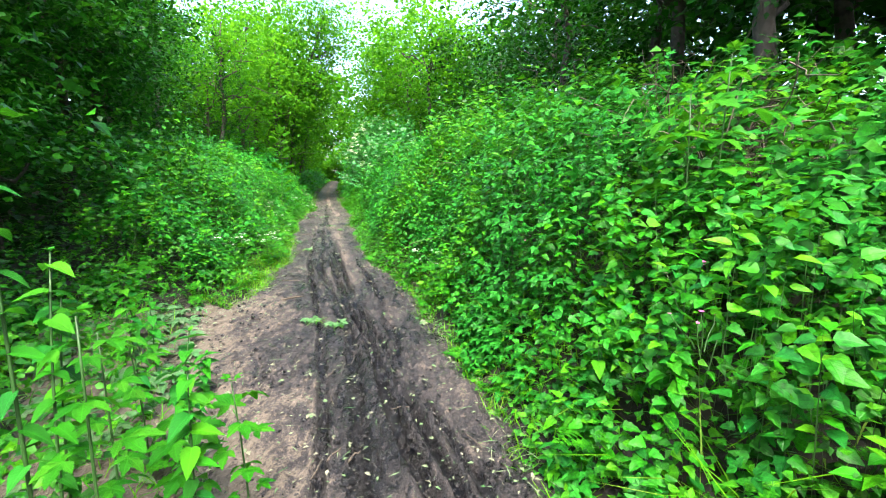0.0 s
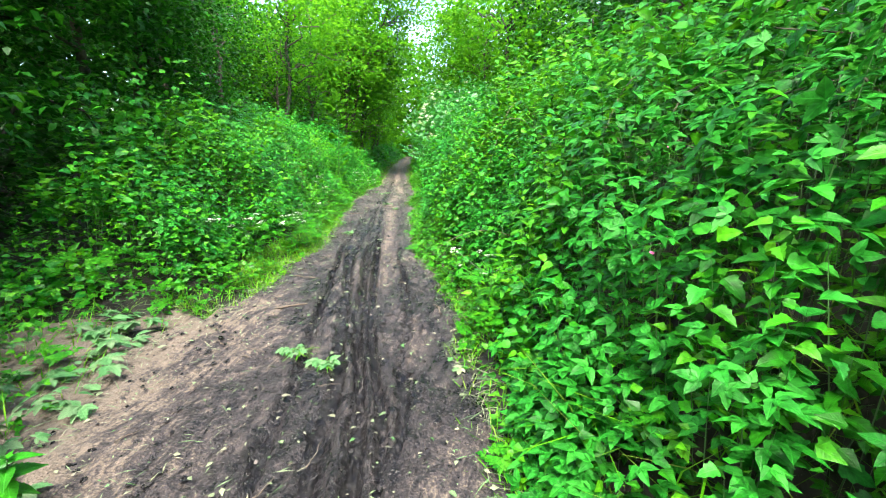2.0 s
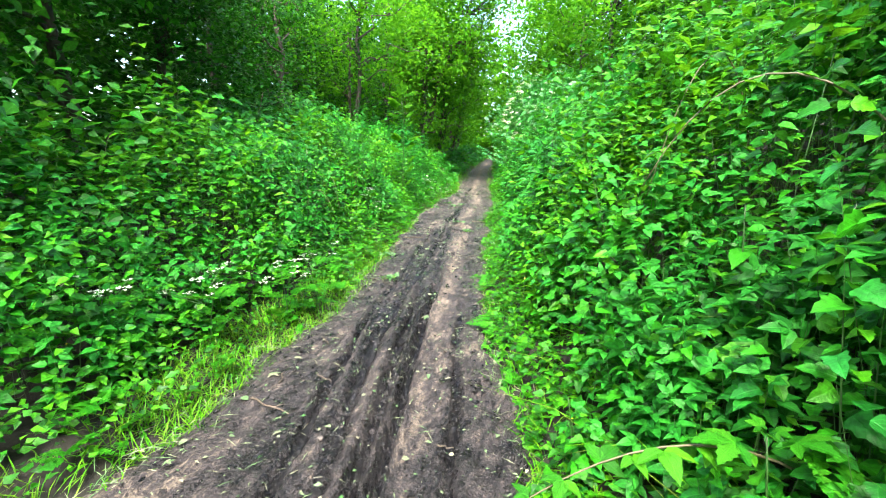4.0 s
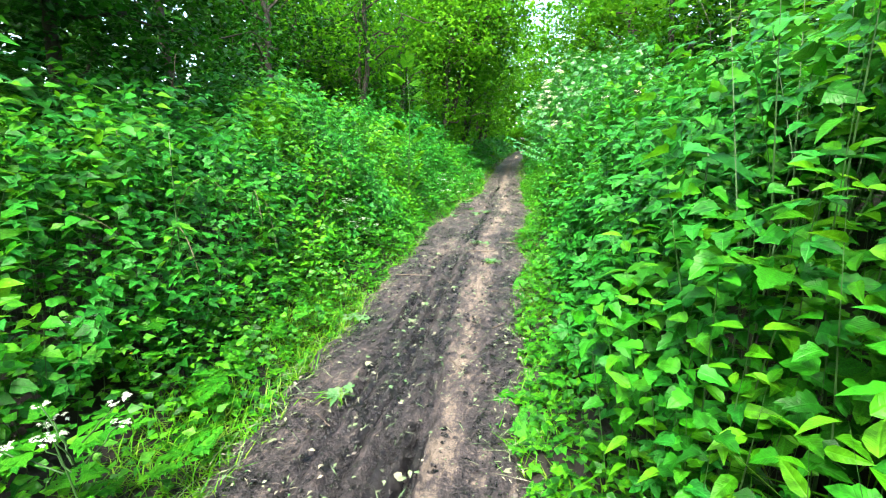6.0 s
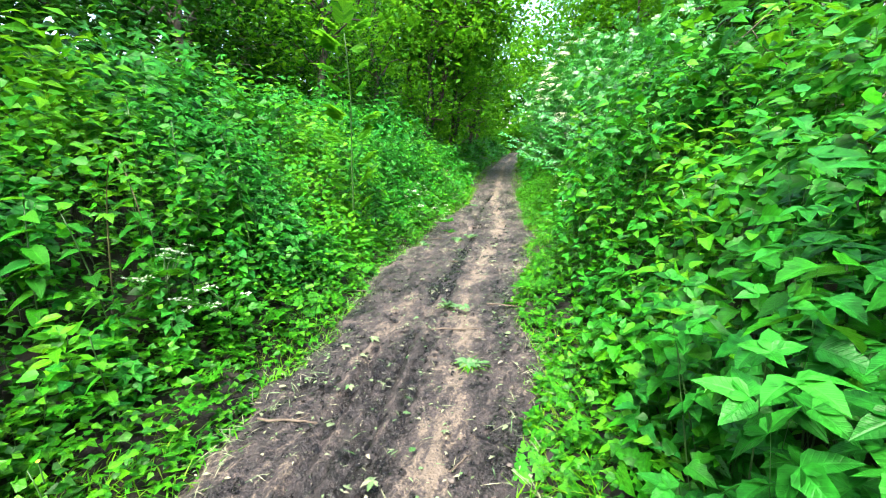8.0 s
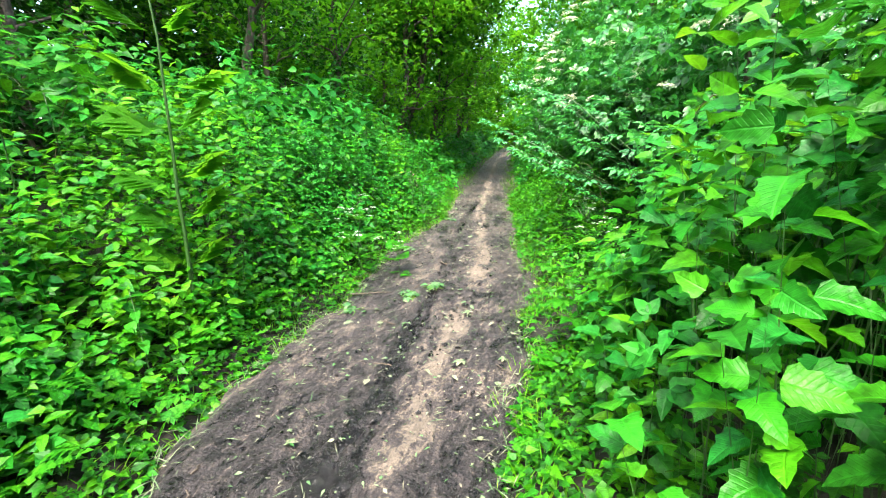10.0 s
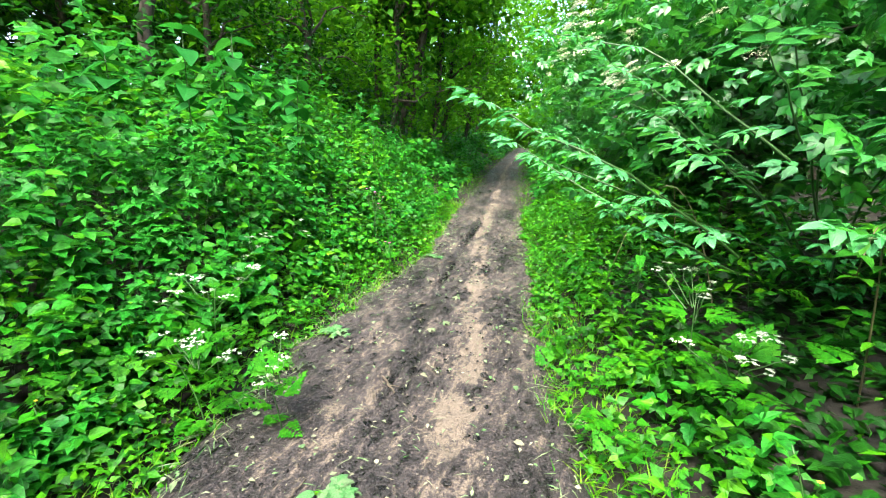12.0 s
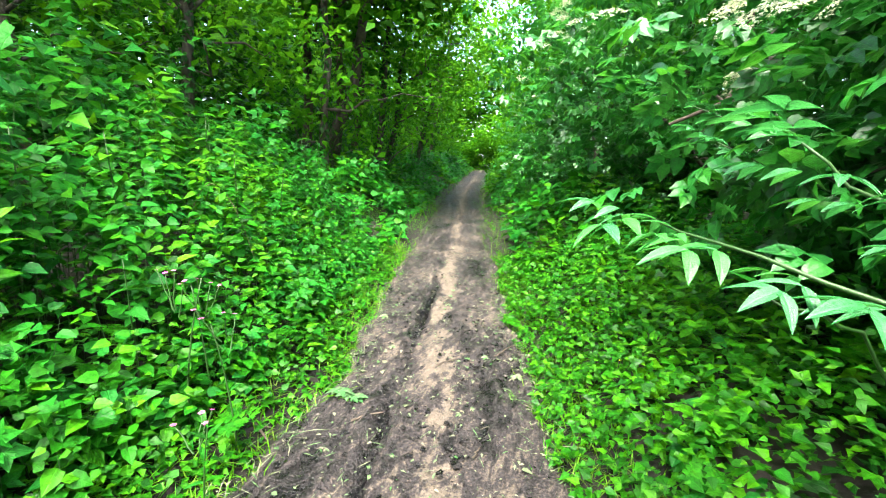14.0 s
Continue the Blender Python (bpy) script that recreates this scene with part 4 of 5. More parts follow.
def elder(base, height, radius, heads, n_clumps, leaf=PINNATE_OVATE):
    root = tree("elder_bush", base, height, 0.07, 0.7, radius, leaf, 0.2, n_clumps, 10, ELDER, "elder bush with pinnate leaves and creamy flower heads", "shrub", clump_r=0.22, limbs=9)
    x, y = base
    way = np.array([np.interp(y, WALK_Y, WALK_X) - x, -1.2, 0])
    for i in range(heads):
        d = unit(rng.normal(0, 1, 3) + 1.2 * unit(way))
        d[2] = abs(d[2]) * 0.9
        p = np.array([0, 0, height * 0.5]) + d * np.array([radius, radius, height * 0.5]) * 1.02
        if walk_gap(p[0] + x, p[1] + y) < 0.6:
            continue
        set_at(tagged(part("flower_head", HEADS[i % 3], root), "creamy white flower head", kind="stuff"), p, (rng.normal(), rng.normal(), 0.1), unit(d + 1.3 * UP), rng.uniform(0.8, 1.25))
    return root


elder((-2.6, 21.1), 3.1, 1.25, 30, 300, PINNATE_FULL)
elder((-1.6, 18.9), 3.2, 1.1, 6, 150, PINNATE_FULL)
elder((-3.0, 24.2), 4.6, 1.9, 80, 480)
elder((-4.4, 28.6), 4.2, 1.7, 20, 260)


def branch(name, points, radii, leaves, size, label, leaf_mesh, category="branch"):
    """An overhanging branch: a bent stem and compound leaves in opposite pairs."""
    pts = np.array(points, float)
    root = new(name)
    root.location = pts[0]
    tagged(root, label, category)
    t = np.linspace(0, 1, 10)
    fine = np.stack([np.interp(t, np.linspace(0, 1, len(pts)), pts[:, i]) for i in range(3)], -1) - pts[0]
    fine[1:-1] += rng.normal(0, 0.008, (8, 3))
    part("stem", mesh_from("stem", *tube(fine, np.linspace(radii[0], radii[1], 10), 7), STEM, True), root)
    d = unit(pts[-1] - pts[0])
    side = unit(np.cross(d, UP))
    for i in range(leaves):
        q = 0.12 + 0.88 * i / max(1, leaves - 1)
        p = np.array([np.interp(q, t, fine[:, k]) for k in range(3)])
        for s in (-1, 1):
            a = unit(d * rng.uniform(0.5, 1.0) + s * side * rng.uniform(0.5, 1.0) + UP * rng.uniform(-0.35, 0.2))
            set_at(part("leaf", leaf_mesh, root), p, a, unit(UP + rng.normal(0, 0.2, 3)), size * rng.uniform(0.75, 1.2))
    set_at(part("leaf", leaf_mesh, root), fine[-1], d, UP, size)
    return root


branch("elder_branch", [(-2.9, 18.5, 0.9), (-3.45, 17.95, 1.36), (-3.8, 17.85, 1.52), (-4.08, 17.8, 1.68)], (0.007, 0.003), 8, 0.2, "young elder branch arching out over the lane", ELDER_LEAF_BROAD)
branch("elder_branch", [(-2.8, 18.9, 0.7), (-3.5, 18.4, 1.12), (-4.15, 18.5, 1.5)], (0.007, 0.003), 8, 0.18, "young elder branch arching out over the lane", ELDER_LEAF_BROAD)
branch("elder_branch", [(-2.7, 18.7, 1.4), (-3.4, 18.7, 2.0), (-4.0, 18.75, 2.15)], (0.008, 0.003), 7, 0.2, "elder branch reaching out above head height", ELDER_LEAF)
branch("elder_branch", [(-3.0, 19.9, 0.9), (-3.75, 19.55, 1.2), (-4.05, 19.7, 1.3), (-4.28, 19.95, 1.36)], (0.008, 0.003), 7, 0.22, "elder branch with long narrow leaves beside the lane", ELDER_LEAF)
branch("elder_branch", [(-3.0, 20.1, 0.9), (-3.75, 19.75, 1.35), (-3.98, 19.8, 1.55)], (0.008, 0.003), 6, 0.2, "elder branch with long narrow leaves beside the lane", ELDER_LEAF)

HEART_LEAF = mesh_from("leaf", *blade(0.78, [(0.05, 0.75), (0.22, 1.0), (0.5, 0.88), (0.78, 0.46)], 0.1, 0.3), HEART, True)
branch("broad_leaved_shoot", [(-3.3, 20.0, 0.4), (-3.8, 19.8, 1.1), (-4.02, 19.72, 1.2)], (0.006, 0.003), 1, 0.14, "shoot with broad pale leaves beside the elder", HEART_LEAF)

for tip, lift, size in (((-3.6, 18.75, 1.78), 0.5, 0.19), ((-3.25, 18.25, 1.5), 0.45, 0.2), ((-3.0, 18.0, 1.85), 0.5, 0.2), ((-2.5, 17.9, 1.6), 0.5, 0.2), ((-3.7, 19.35, 2.05), 0.5, 0.2), ((-2.9, 18.6, 2.2), 0.6, 0.21), ((-2.1, 17.5, 1.35), 0.4, 0.2), ((-3.45, 18.35, 1.15), 0.3, 0.18), ((-2.7, 17.6, 1.2), 0.4, 0.2), ((-3.9, 20.9, 1.6), 0.4, 0.2), ((-4.0, 21.6, 1.9), 0.4, 0.2)):
    foot = np.array([-2.2, 19.5 if tip[1] < 20 else 21.3, 0.45])
    end = np.array(tip)
    branch("elder_branch", [foot, foot * 0.6 + end * 0.4 + UP * lift * 0.5, foot * 0.2 + end * 0.8 + UP * lift * 0.25, end], (0.008, 0.003), 7, size, "young elder shoot with glossy leaves, coloured pale for sky reflection", ELDER_LEAF_BROAD)

# ash sapling among the herbs
branch("ash_sapling", [(-5.45, 15.0, 0.3), (-5.42, 14.98, 1.2), (-5.36, 14.95, 2.1), (-5.4, 14.93, 2.85)], (0.014, 0.004), 9, 0.36, "slim ash sapling with feathery compound leaves", mesh_from("leaf", *PINNATE_ASH, TREE), "sapling")


# ---- single plants close to the lane ----
SAW_LEAF = mesh_from("leaf", *SAW, NETTLE, True)
LOBED_LEAF = mesh_from("leaf", *joined([moved(LOBED, (0, 0.5, 0.04), 0, 0, 0.68), moved(blade(0.035, [(0.5, 1.0)], 0.3, 0.0), (0, 0, 0), 0, 0.06, 0.55)]), FERNY, True)
FROND_LEAF = mesh_from("leaf", *FROND, FERNY)


def umbel(spread_, count):
    """A flat spray of small separate flower heads."""
    heap = Heap()
    for _ in range(count):
        r, a = spread_ * math.sqrt(rng.uniform(0, 1)), rng.uniform(0, 6.28)
        c = np.array([r * math.cos(a), r * math.sin(a), 0.012 - 2.5 * r * r])
        p = c + rng.normal(0, 0.0045, (7, 3)) * np.array([1, 1, 0.35])
        heap.put(FLORET, p, axes(aim(7, -10, 30), jitter_up(7, 0.3)), rng.uniform(0.005, 0.009, 7))
    return heap.mesh("flower_head", WHITE)


UMBELS = [umbel(0.045, 9), umbel(0.055, 11), umbel(0.035, 7)]


def stem_mesh(h, r, lean):
    t = np.linspace(0, 1, 7)[:, None]
    p = np.concatenate([np.array(lean)[None] * t ** 2, h * t], 1)
    return p, mesh_from("stem", *tube(p, np.linspace(r, r * 0.45, 7), 6), STEM, True)


def herb(name, place, h, label, category, leaf_mesh, nodes, size, per_node=2, tilt=(-30, 5), first=0.15, group=""):
    x, y = place
    root = new(name)
    root.location = (x, y, float(land(np.array(x), np.array(y))) - 0.02)
    tagged(root, label, category, group)
    p, me = stem_mesh(h, 0.0035 + 0.003 * h, rng.normal(0, 0.06, 2))
    part("stem", me, root)
    a0 = rng.uniform(0, 6.28)
    for k in range(nodes):
        q = first + (1 - first) * (k + 0.5) / nodes
        c = np.array([np.interp(q, np.linspace(0, 1, 7), p[:, i]) for i in range(3)])
        for j in range(per_node):
            a = a0 + k * 1.57 + j * 2 * math.pi / per_node + rng.normal(0, 0.2)
            t = radians(rng.uniform(*tilt) + 60 * max(0, q - 0.75))
            d = (math.cos(a) * math.cos(t), math.sin(a) * math.cos(t), math.sin(t))
            s = size * (0.45 + 0.75 * math.sin(math.pi * min(0.92, 0.3 + 0.7 * (1 - q)))) * rng.uniform(0.85, 1.15)
            set_at(part("leaf", leaf_mesh, root), c, d, unit(UP + rng.normal(0, 0.15, 3)), s)
    for j in range(3 if nodes > 1 else 0):
        a = a0 + j * 2.1
        set_at(part("leaf", leaf_mesh, root), p[-1], (math.cos(a), math.sin(a), 0.8), UP, size * 0.4)
    return root


def flowers_on(root, tops, meshes, label, size=(0.8, 1.2)):
    """Flower heads on short stalks above a plant's top; a stalk and a head each."""
    for top in tops:
        base = np.array(top) * np.array([0.2, 0.2, 0.78])
        part("stalk", mesh_from("stalk", *tube(limb_path(base, top, 0, 0.004, 5), np.linspace(0.0035, 0.002, 5), 5), STEM, True), root)
        set_at(part("flower_head", meshes[int(rng.integers(0, len(meshes)))], root, label), top, (1, 0, 0), unit(UP + rng.normal(0, 0.2, 3)), rng.uniform(*size))


# tall nettles and other herbs that stand out beside the path
for place, h, size in (((-1.3, 1.25), 1.6, 0.085), ((-1.45, 1.5), 1.3, 0.09), ((-1.1, 0.8), 1.1, 0.11), ((-1.0, 1.6), 0.9, 0.1), ((-1.35, 2.1), 0.9, 0.1), ((-1.6, 1.7), 1.1, 0.11), ((-1.9, 2.6), 0.8, 0.1), ((-1.5, 2.5), 0.55, 0.1), ((-2.2, 3.2), 0.7, 0.1), ((-1.75, 3.0), 0.4, 0.09), ((-2.6, 3.6), 0.8, 0.1), ((-1.0, 9.15), 1.15, 0.15), ((-1.25, 10.75), 0.95, 0.14),
                       ((-0.55, 8.35), 1.0, 0.13), ((-2.6, 15.2), 0.75, 0.15), ((-0.75, 7.6), 0.8, 0.13), ((-1.7, 11.5), 0.9, 0.13), ((-1.5, 10.1), 0.7, 0.12), ((-0.6, 9.8), 1.1, 0.14), ((-4.9, 11.9), 1.1, 0.13), ((-4.7, 11.2), 1.0, 0.12), ((-5.1, 12.8), 1.1, 0.13), ((-4.4, 10.4), 0.9, 0.13)):
    herb("nettle", place, h, "tall stinging nettle with toothed leaves in pairs", "nettle", SAW_LEAF, 11, size, group="tall nettles by the path")
for i in range(34):
    x, y, u = (v[0] for v in sow(1, -1, 8.5, 25, 0.7, 2.2))
    herb("nettle", (x, y), rng.uniform(1.15, 1.5), "tall stinging nettle standing above the bed", "nettle", SAW_LEAF, 8, rng.uniform(0.075, 0.1), tilt=(-25, 10), first=0.45, group="tall nettles by the path")
for i in range(46):
    side = 1 if i % 2 else -1
    x, y, u = (v[0] for v in sow(1, side, 1.5 if side > 0 else 6.0, 22, 0.35, 1.1))
    h = rng.uniform(0.45, 0.75) + 0.25 * (u > 0.6)
    if walk_gap(x, y) > 0.62:
        herb("nettle", (x, y), h, "stinging nettle with toothed leaves in pairs", "nettle", SAW_LEAF, 6, rng.uniform(0.08, 0.12), group="nettles by the path")
for place, h, size in (((-0.85, 1.75), 0.8, 0.12), ((-1.05, 1.2), 1.2, 0.12), ((-1.3, 1.6), 1.0, 0.12), ((-0.8, 1.1), 0.6, 0.11), ((-1.6, 2.2), 0.8, 0.12), ((-1.2, 1.9), 0.6, 0.14), ((0.26, 5.45), 0.7, 0.16), ((0.36, 5.2), 0.9, 0.14), ((0.05, 5.75), 0.6, 0.14), ((1.6, 2.9), 1.45, 0.26), ((1.9, 3.1), 1.6, 0.26), ((-0.85, 8.9), 0.85, 0.2), ((-0.7, 8.65), 0.75, 0.2), ((-1.0, 9.25), 0.7, 0.18), ((-0.6, 9.1), 0.95, 0.19), ((-0.35, 8.4), 0.9, 0.19), ((-2.0, 14.9), 0.75, 0.2), ((-2.3, 15.3), 0.6, 0.2), ((-1.9, 15.5), 0.7, 0.2), ((-2.9, 15.9), 0.5, 0.16), ((-2.65, 15.7), 0.6, 0.18)):
    herb("hogweed", place, h, "hogweed with broad lobed leaves on a ribbed stem", "hogweed", LOBED_LEAF, 5, size, 2, (-35, 20), 0.3, group="hogweed plants")
for place in ((-7.2, 18.6), (-7.3, 19.2), (-6.9, 19.6), (-7.6, 18.2), (-7.3, 19.9), (-7.0, 18.9), (-7.7, 19.5)):
    herb("knotweed", place, rng.uniform(1.7, 2.1), "tall plant with large bluish heart-shaped leaves", "plant", HEART_LEAF, 9, 0.2, 2, (-35, 0), 0.3, group="heart-leaved plants")
for place in ((-5.05, 17.3), (-5.7, 17.45), (-6.0, 17.95), (-6.25, 18.3), (-5.45, 17.15), (-3.1, 18.2), (-2.95, 17.95), (-2.98, 7.95), (-3.05, 7.6), (-4.45, 12.1), (-4.6, 11.8), (-3.2, 6.9), (-3.5, 7.3), (-3.9, 8.4), (-0.05, 5.1), (-6.4, 19.0), (-3.4, 6.3)):
    h = rng.uniform(0.4, 0.65)
    plant = herb("cow_parsley", place, h, "cow parsley with ferny leaves and white umbels", "cow parsley", FROND_LEAF, 3, 0.22, 2, (0, 35), 0.1, group="flowering cow parsley")
    flowers_on(plant, [(rng.normal(0, 0.13), rng.normal(0, 0.13), h + rng.uniform(-0.05, 0.12)) for _ in range(7)], UMBELS, "white flower head", (0.7, 1.15))
PETALS = [mesh_from("flower_head", *joined([moved(blade(0.8, [(0.55, 1.0)], 0.05, 0.1), (0, 0, 0), k * 1.257, 0.2, 0.013) for k in range(5)]), PINK)]
BUTTER = [mesh_from("flower_head", *joined([moved(blade(0.95, [(0.6, 1.0)], 0.1, -0.2), (0, 0, 0), k * 1.257, 0.4, 0.009) for k in range(5)]), YELLOW)]
CAMPION_LEAF = mesh_from("leaf", *LANCE, NETTLE)
for place, h in (((0.9, 4.75), 0.75), ((1.0, 4.6), 0.85), ((-6.1, 20.2), 0.75), ((-5.9, 19.8), 0.55), ((-6.3, 20.1), 0.85), ((-6.35, 20.3), 0.8), ((1.2, 2.1), 0.8), ((1.15, 1.85), 0.65), ((0.75, 3.9), 0.7), ((-5.2, 9.8), 0.8), ((0.5, 6.3), 0.9)):
    plant = herb("red_campion", place, h, "red campion with small pink flowers", "wildflower", CAMPION_LEAF, 4, 0.07, 2, (0, 40), 0.2, group="red campions")
    flowers_on(plant, [(rng.normal(0, 0.06), rng.normal(0, 0.06), h + rng.uniform(-0.05, 0.1)) for _ in range(4)], PETALS, "pink five-petalled flower", (0.9, 1.3))
for i in range(26):
    side = 1 if i % 2 else -1
    x, y, u = (v[0] for v in sow(1, side, 2 if side > 0 else 6, 23, 0.1, 0.9))
    plant = herb("buttercup", (x, y), rng.uniform(0.2, 0.45), "buttercup with a small yellow flower", "wildflower", LOBED_LEAF, 1, 0.05, 3, (0, 30), 0.0, group="buttercups")
    flowers_on(plant, [(rng.normal(0, 0.02), rng.normal(0, 0.02), rng.uniform(0.3, 0.45))], BUTTER, "yellow flower", (0.9, 1.3))


# bramble canes arching out of the herbs
def cane(points, label="arching bramble cane with three-part leaves"):
    pts = np.array(points, float)
    root = new("bramble_cane")
    root.location = pts[0]
    tagged(root, label, "bramble")
    n = 14
    t = np.linspace(0, 1, n)
    q = pts - pts[0]
    line = (1 - t)[:, None] ** 2 * q[0] + 2 * ((1 - t) * t)[:, None] * q[1] + t[:, None] ** 2 * q[2]
    part("stem", mesh_from("stem", *tube(line, np.linspace(0.005, 0.002, n), 5), REDSTEM, True), root)
    for i in range(2, n):
        a = rng.uniform(0, 6.28)
        set_at(part("leaf", TRIFOIL_LEAF, root), line[i], (math.cos(a), math.sin(a), rng.uniform(-0.3, 0.3)), unit(UP + rng.normal(0, 0.2, 3)), rng.uniform(0.09, 0.16))


TRIFOIL_LEAF = mesh_from("leaf", *joined([moved(OVATE2, (0, 0.12, 0), a, 0, k) for a, k in ((0, 0.62), (1.3, 0.52), (-1.3, 0.52))]), BRAMBLE)
cane([(0.35, 5.9, 0.5), (-0.1, 5.8, 1.0), (-0.62, 5.55, 0.56)])
cane([(0.7, 6.1, 1.0), (0.1, 6.4, 2.3), (-0.3, 6.3, 1.4)])
for i in range(34):
    side = 1 if i % 2 else -1
    x, y, u = (v[0] for v in sow(1, side, 1.5 if side > 0 else 6.0, 24, 0.9, 3.2))
    z = float(land(np.array(x), np.array(y)))
    x2, y2 = x - side * rng.uniform(0.2, 0.8), y + rng.normal(0, 0.6)
    if walk_gap(x2, y2) < 0.5:
        continue
    cane([(x, y, z), ((x + x2) / 2, (y + y2) / 2, z + rng.uniform(1.2, 2.2)), (x2, y2, max(z + rng.uniform(0.1, 0.8), 0.3))])


# brown tangle of dead stems and bare boughs
def tangle(center, spread_, n, label):
    root = new("dead_tangle")
    x, y = center
    z = float(land(np.array(x), np.array(y)))
    root.location = (x, y, z)
    tagged(root, label, "dead stems")
    heap = Heap()
    for _ in range(n):
        a = rng.normal(0, 1, 3) * np.array(spread_) * 0.6
        b = a + rng.normal(0, 1, 3) * np.array(spread_) * 0.7 - np.array([0, 0, 0.3])
        a[2], b[2] = abs(a[2]) + 0.1, abs(b[2])
        heap.raw(*tube(limb_path(a, b, rng.uniform(-0.1, 0.3), 0.04, 6), np.linspace(0.006, 0.002, 6) * rng.uniform(0.6, 1.6), 4))
    tagged(part("twig", heap.mesh("twig", TWIG, True), root), kind="stuff")


tangle((2.6, 4.7), (0.7, 0.9, 0.5), 260, "brown tangle of dead bramble stems on the bank")
tangle((2.4, 3.7), (0.4, 0.4, 0.5), 90, "brown tangle of dead bramble stems on the bank")
tangle((-0.7, 14.8), (0.6, 0.7, 0.9), 90, "bare grey twigs hanging over the nettles")
tangle((-0.2, 12.6), (0.5, 0.7, 0.8), 60, "bare grey twigs hanging over the nettles")


def bough(a, b, r, label):
    root = new("dead_bough")
    root.location = a
    tagged(root, label, "branch")
    line = limb_path((0, 0, 0), np.array(b) - np.array(a), 0.05, 0.05, 8)
    part("stem", mesh_from("stem", *tube(line, np.linspace(r, r * 0.4, 8), 7), TWIG, True), root)
    for k in (3, 4, 5, 6):
        e = line[k] + rng.normal(0, 0.25, 3)
        part("side_twig", mesh_from("side_twig", *tube(limb_path(line[k], e, 0, 0.02, 5), np.linspace(r * 0.4, r * 0.12, 5), 5), TWIG, True), root)


bough((-1.6, 23.4, 3.2), (-3.9, 22.4, 1.8), 0.035, "leaning dead bough among the elders")
bough((-1.8, 22.6, 2.9), (-3.8, 23.2, 1.6), 0.02, "leaning dead bough among the elders")
bough((-6.4, 10.8, 1.2), (-5.9, 10.7, 2.5), 0.012, "bare leaning stalk above the herbs")


# ---- what lies on the path ----
def lie(x, y):
    return 0.016


def stick(x, y, length, turn, r=0.008):
    root = new("stick")
    root.location = (x, y, lie(x, y))
    root.rotation_euler = (0, 0, radians(turn))
    tagged(root, "short dry stick lying on the mud", "stick", "sticks on the path")
    line = limb_path((-length / 2, 0, 0), (length / 2, 0, 0.004), 0.004, 0.006, 6)
    line[:, 2] = np.abs(line[:, 2]) * 0.5
    part("stem", mesh_from("stem", *tube(line, np.array([1, 0.95, 0.9, 0.85, 0.75, 0.6]) * r, 7), TWIG, True), root)
    if length > 0.2:
        part("side_twig", mesh_from("side_twig", *tube(limb_path(line[3], line[3] + np.array([0.06, 0.05, 0.01]), 0, 0.002, 4), np.linspace(r * 0.6, r * 0.3, 4), 5), TWIG, True), root)


for x, y, length, turn in ((-1.93, 5.51, 0.3, 35), (-2.25, 6.45, 0.35, -10), (-3.69, 11.76, 0.35, 15), (-5.39, 21.54, 0.22, 50), (-5.6, 20.7, 0.2, 45), (-6.15, 20.4, 0.35, -30), (-4.75, 17.9, 0.22, -40), (-5.0, 16.6, 0.4, 30), (-0.55, 5.7, 0.25, 110), (-2.3, 9.9, 0.16, -35), (-3.45, 9.1, 0.25, 70), (-3.3, 13.3, 0.4, 25), (-3.1, 14.0, 0.3, 5), (-5.0, 21.9, 0.3, 65)):
    stick(x, y, length, turn, rng.uniform(0.005, 0.011))
for i in range(48):
    y = 1.8 + 22 * rng.uniform(0, 1) ** 1.3
    x = left_edge(y) + (right_edge(y) - left_edge(y)) * rng.uniform(0.08, 0.92)
    stick(float(x), y, rng.uniform(0.06, 0.2), rng.uniform(0, 180), rng.uniform(0.0025, 0.006))

FALLEN = [mesh_from("fallen_leaf", *sh, LITTER) for sh in (OVATE2, LOBED, ROUND, PINNATE)]
for i in range(300):
    y = 1.2 + 23 * rng.uniform(0, 1) ** 0.9
    x = left_edge(y) + (right_edge(y) - left_edge(y)) * rng.uniform(0.04, 0.97)
    k = int(rng.choice([0, 0, 0, 1, 2, 2, 3]))
    ob = new("fallen_leaf", FALLEN[k])
    a = rng.uniform(0, 6.28)
    set_at(ob, (float(x), float(y), lie(x, y) + 0.006), (math.cos(a), math.sin(a), rng.uniform(-0.05, 0.1)), unit(UP + rng.normal(0, 0.12, 3)), rng.uniform(0.018, 0.06) * (1.35 if k in (1, 3) else 1))
    tagged(ob, "pale green torn leaf lying on the mud", "leaf", "leaves on the path")


# wilted cut leaves heaped on the bare ground where the verge was trimmed
CUT = [mesh_from("cut_leaf", *sh, leaf_material(nm, [(0.031, 0.124, 0.031), (0.062, 0.1612, 0.0558), (0.0992, 0.155, 0.0744)], rough=0.5, through_light=0.15), True) for sh, nm in ((LOBED, "cut_lobed_leaf"), (SMOOTH_OVATE, "cut_oval_leaf"))]
for i in range(270):
    y = rng.uniform(1.2, 4.9)
    x = left_edge(y) - rng.uniform(-0.25, 1.1) * (1 if y < 4.2 else 0.4)
    a = rng.uniform(0, 6.28)
    ob = set_at(new("cut_leaf", CUT[i % 2]), (float(x), float(y), max(0.0, float(land(x, y))) + rng.uniform(0.02, 0.1)), (math.cos(a), math.sin(a), rng.uniform(-0.2, 0.3)), unit(UP + rng.normal(0, 0.25, 3)), rng.uniform(0.06, 0.14))
    tagged(ob, "wilting cut leaf on the trimmed ground", "leaf", "cut leaves by the path")


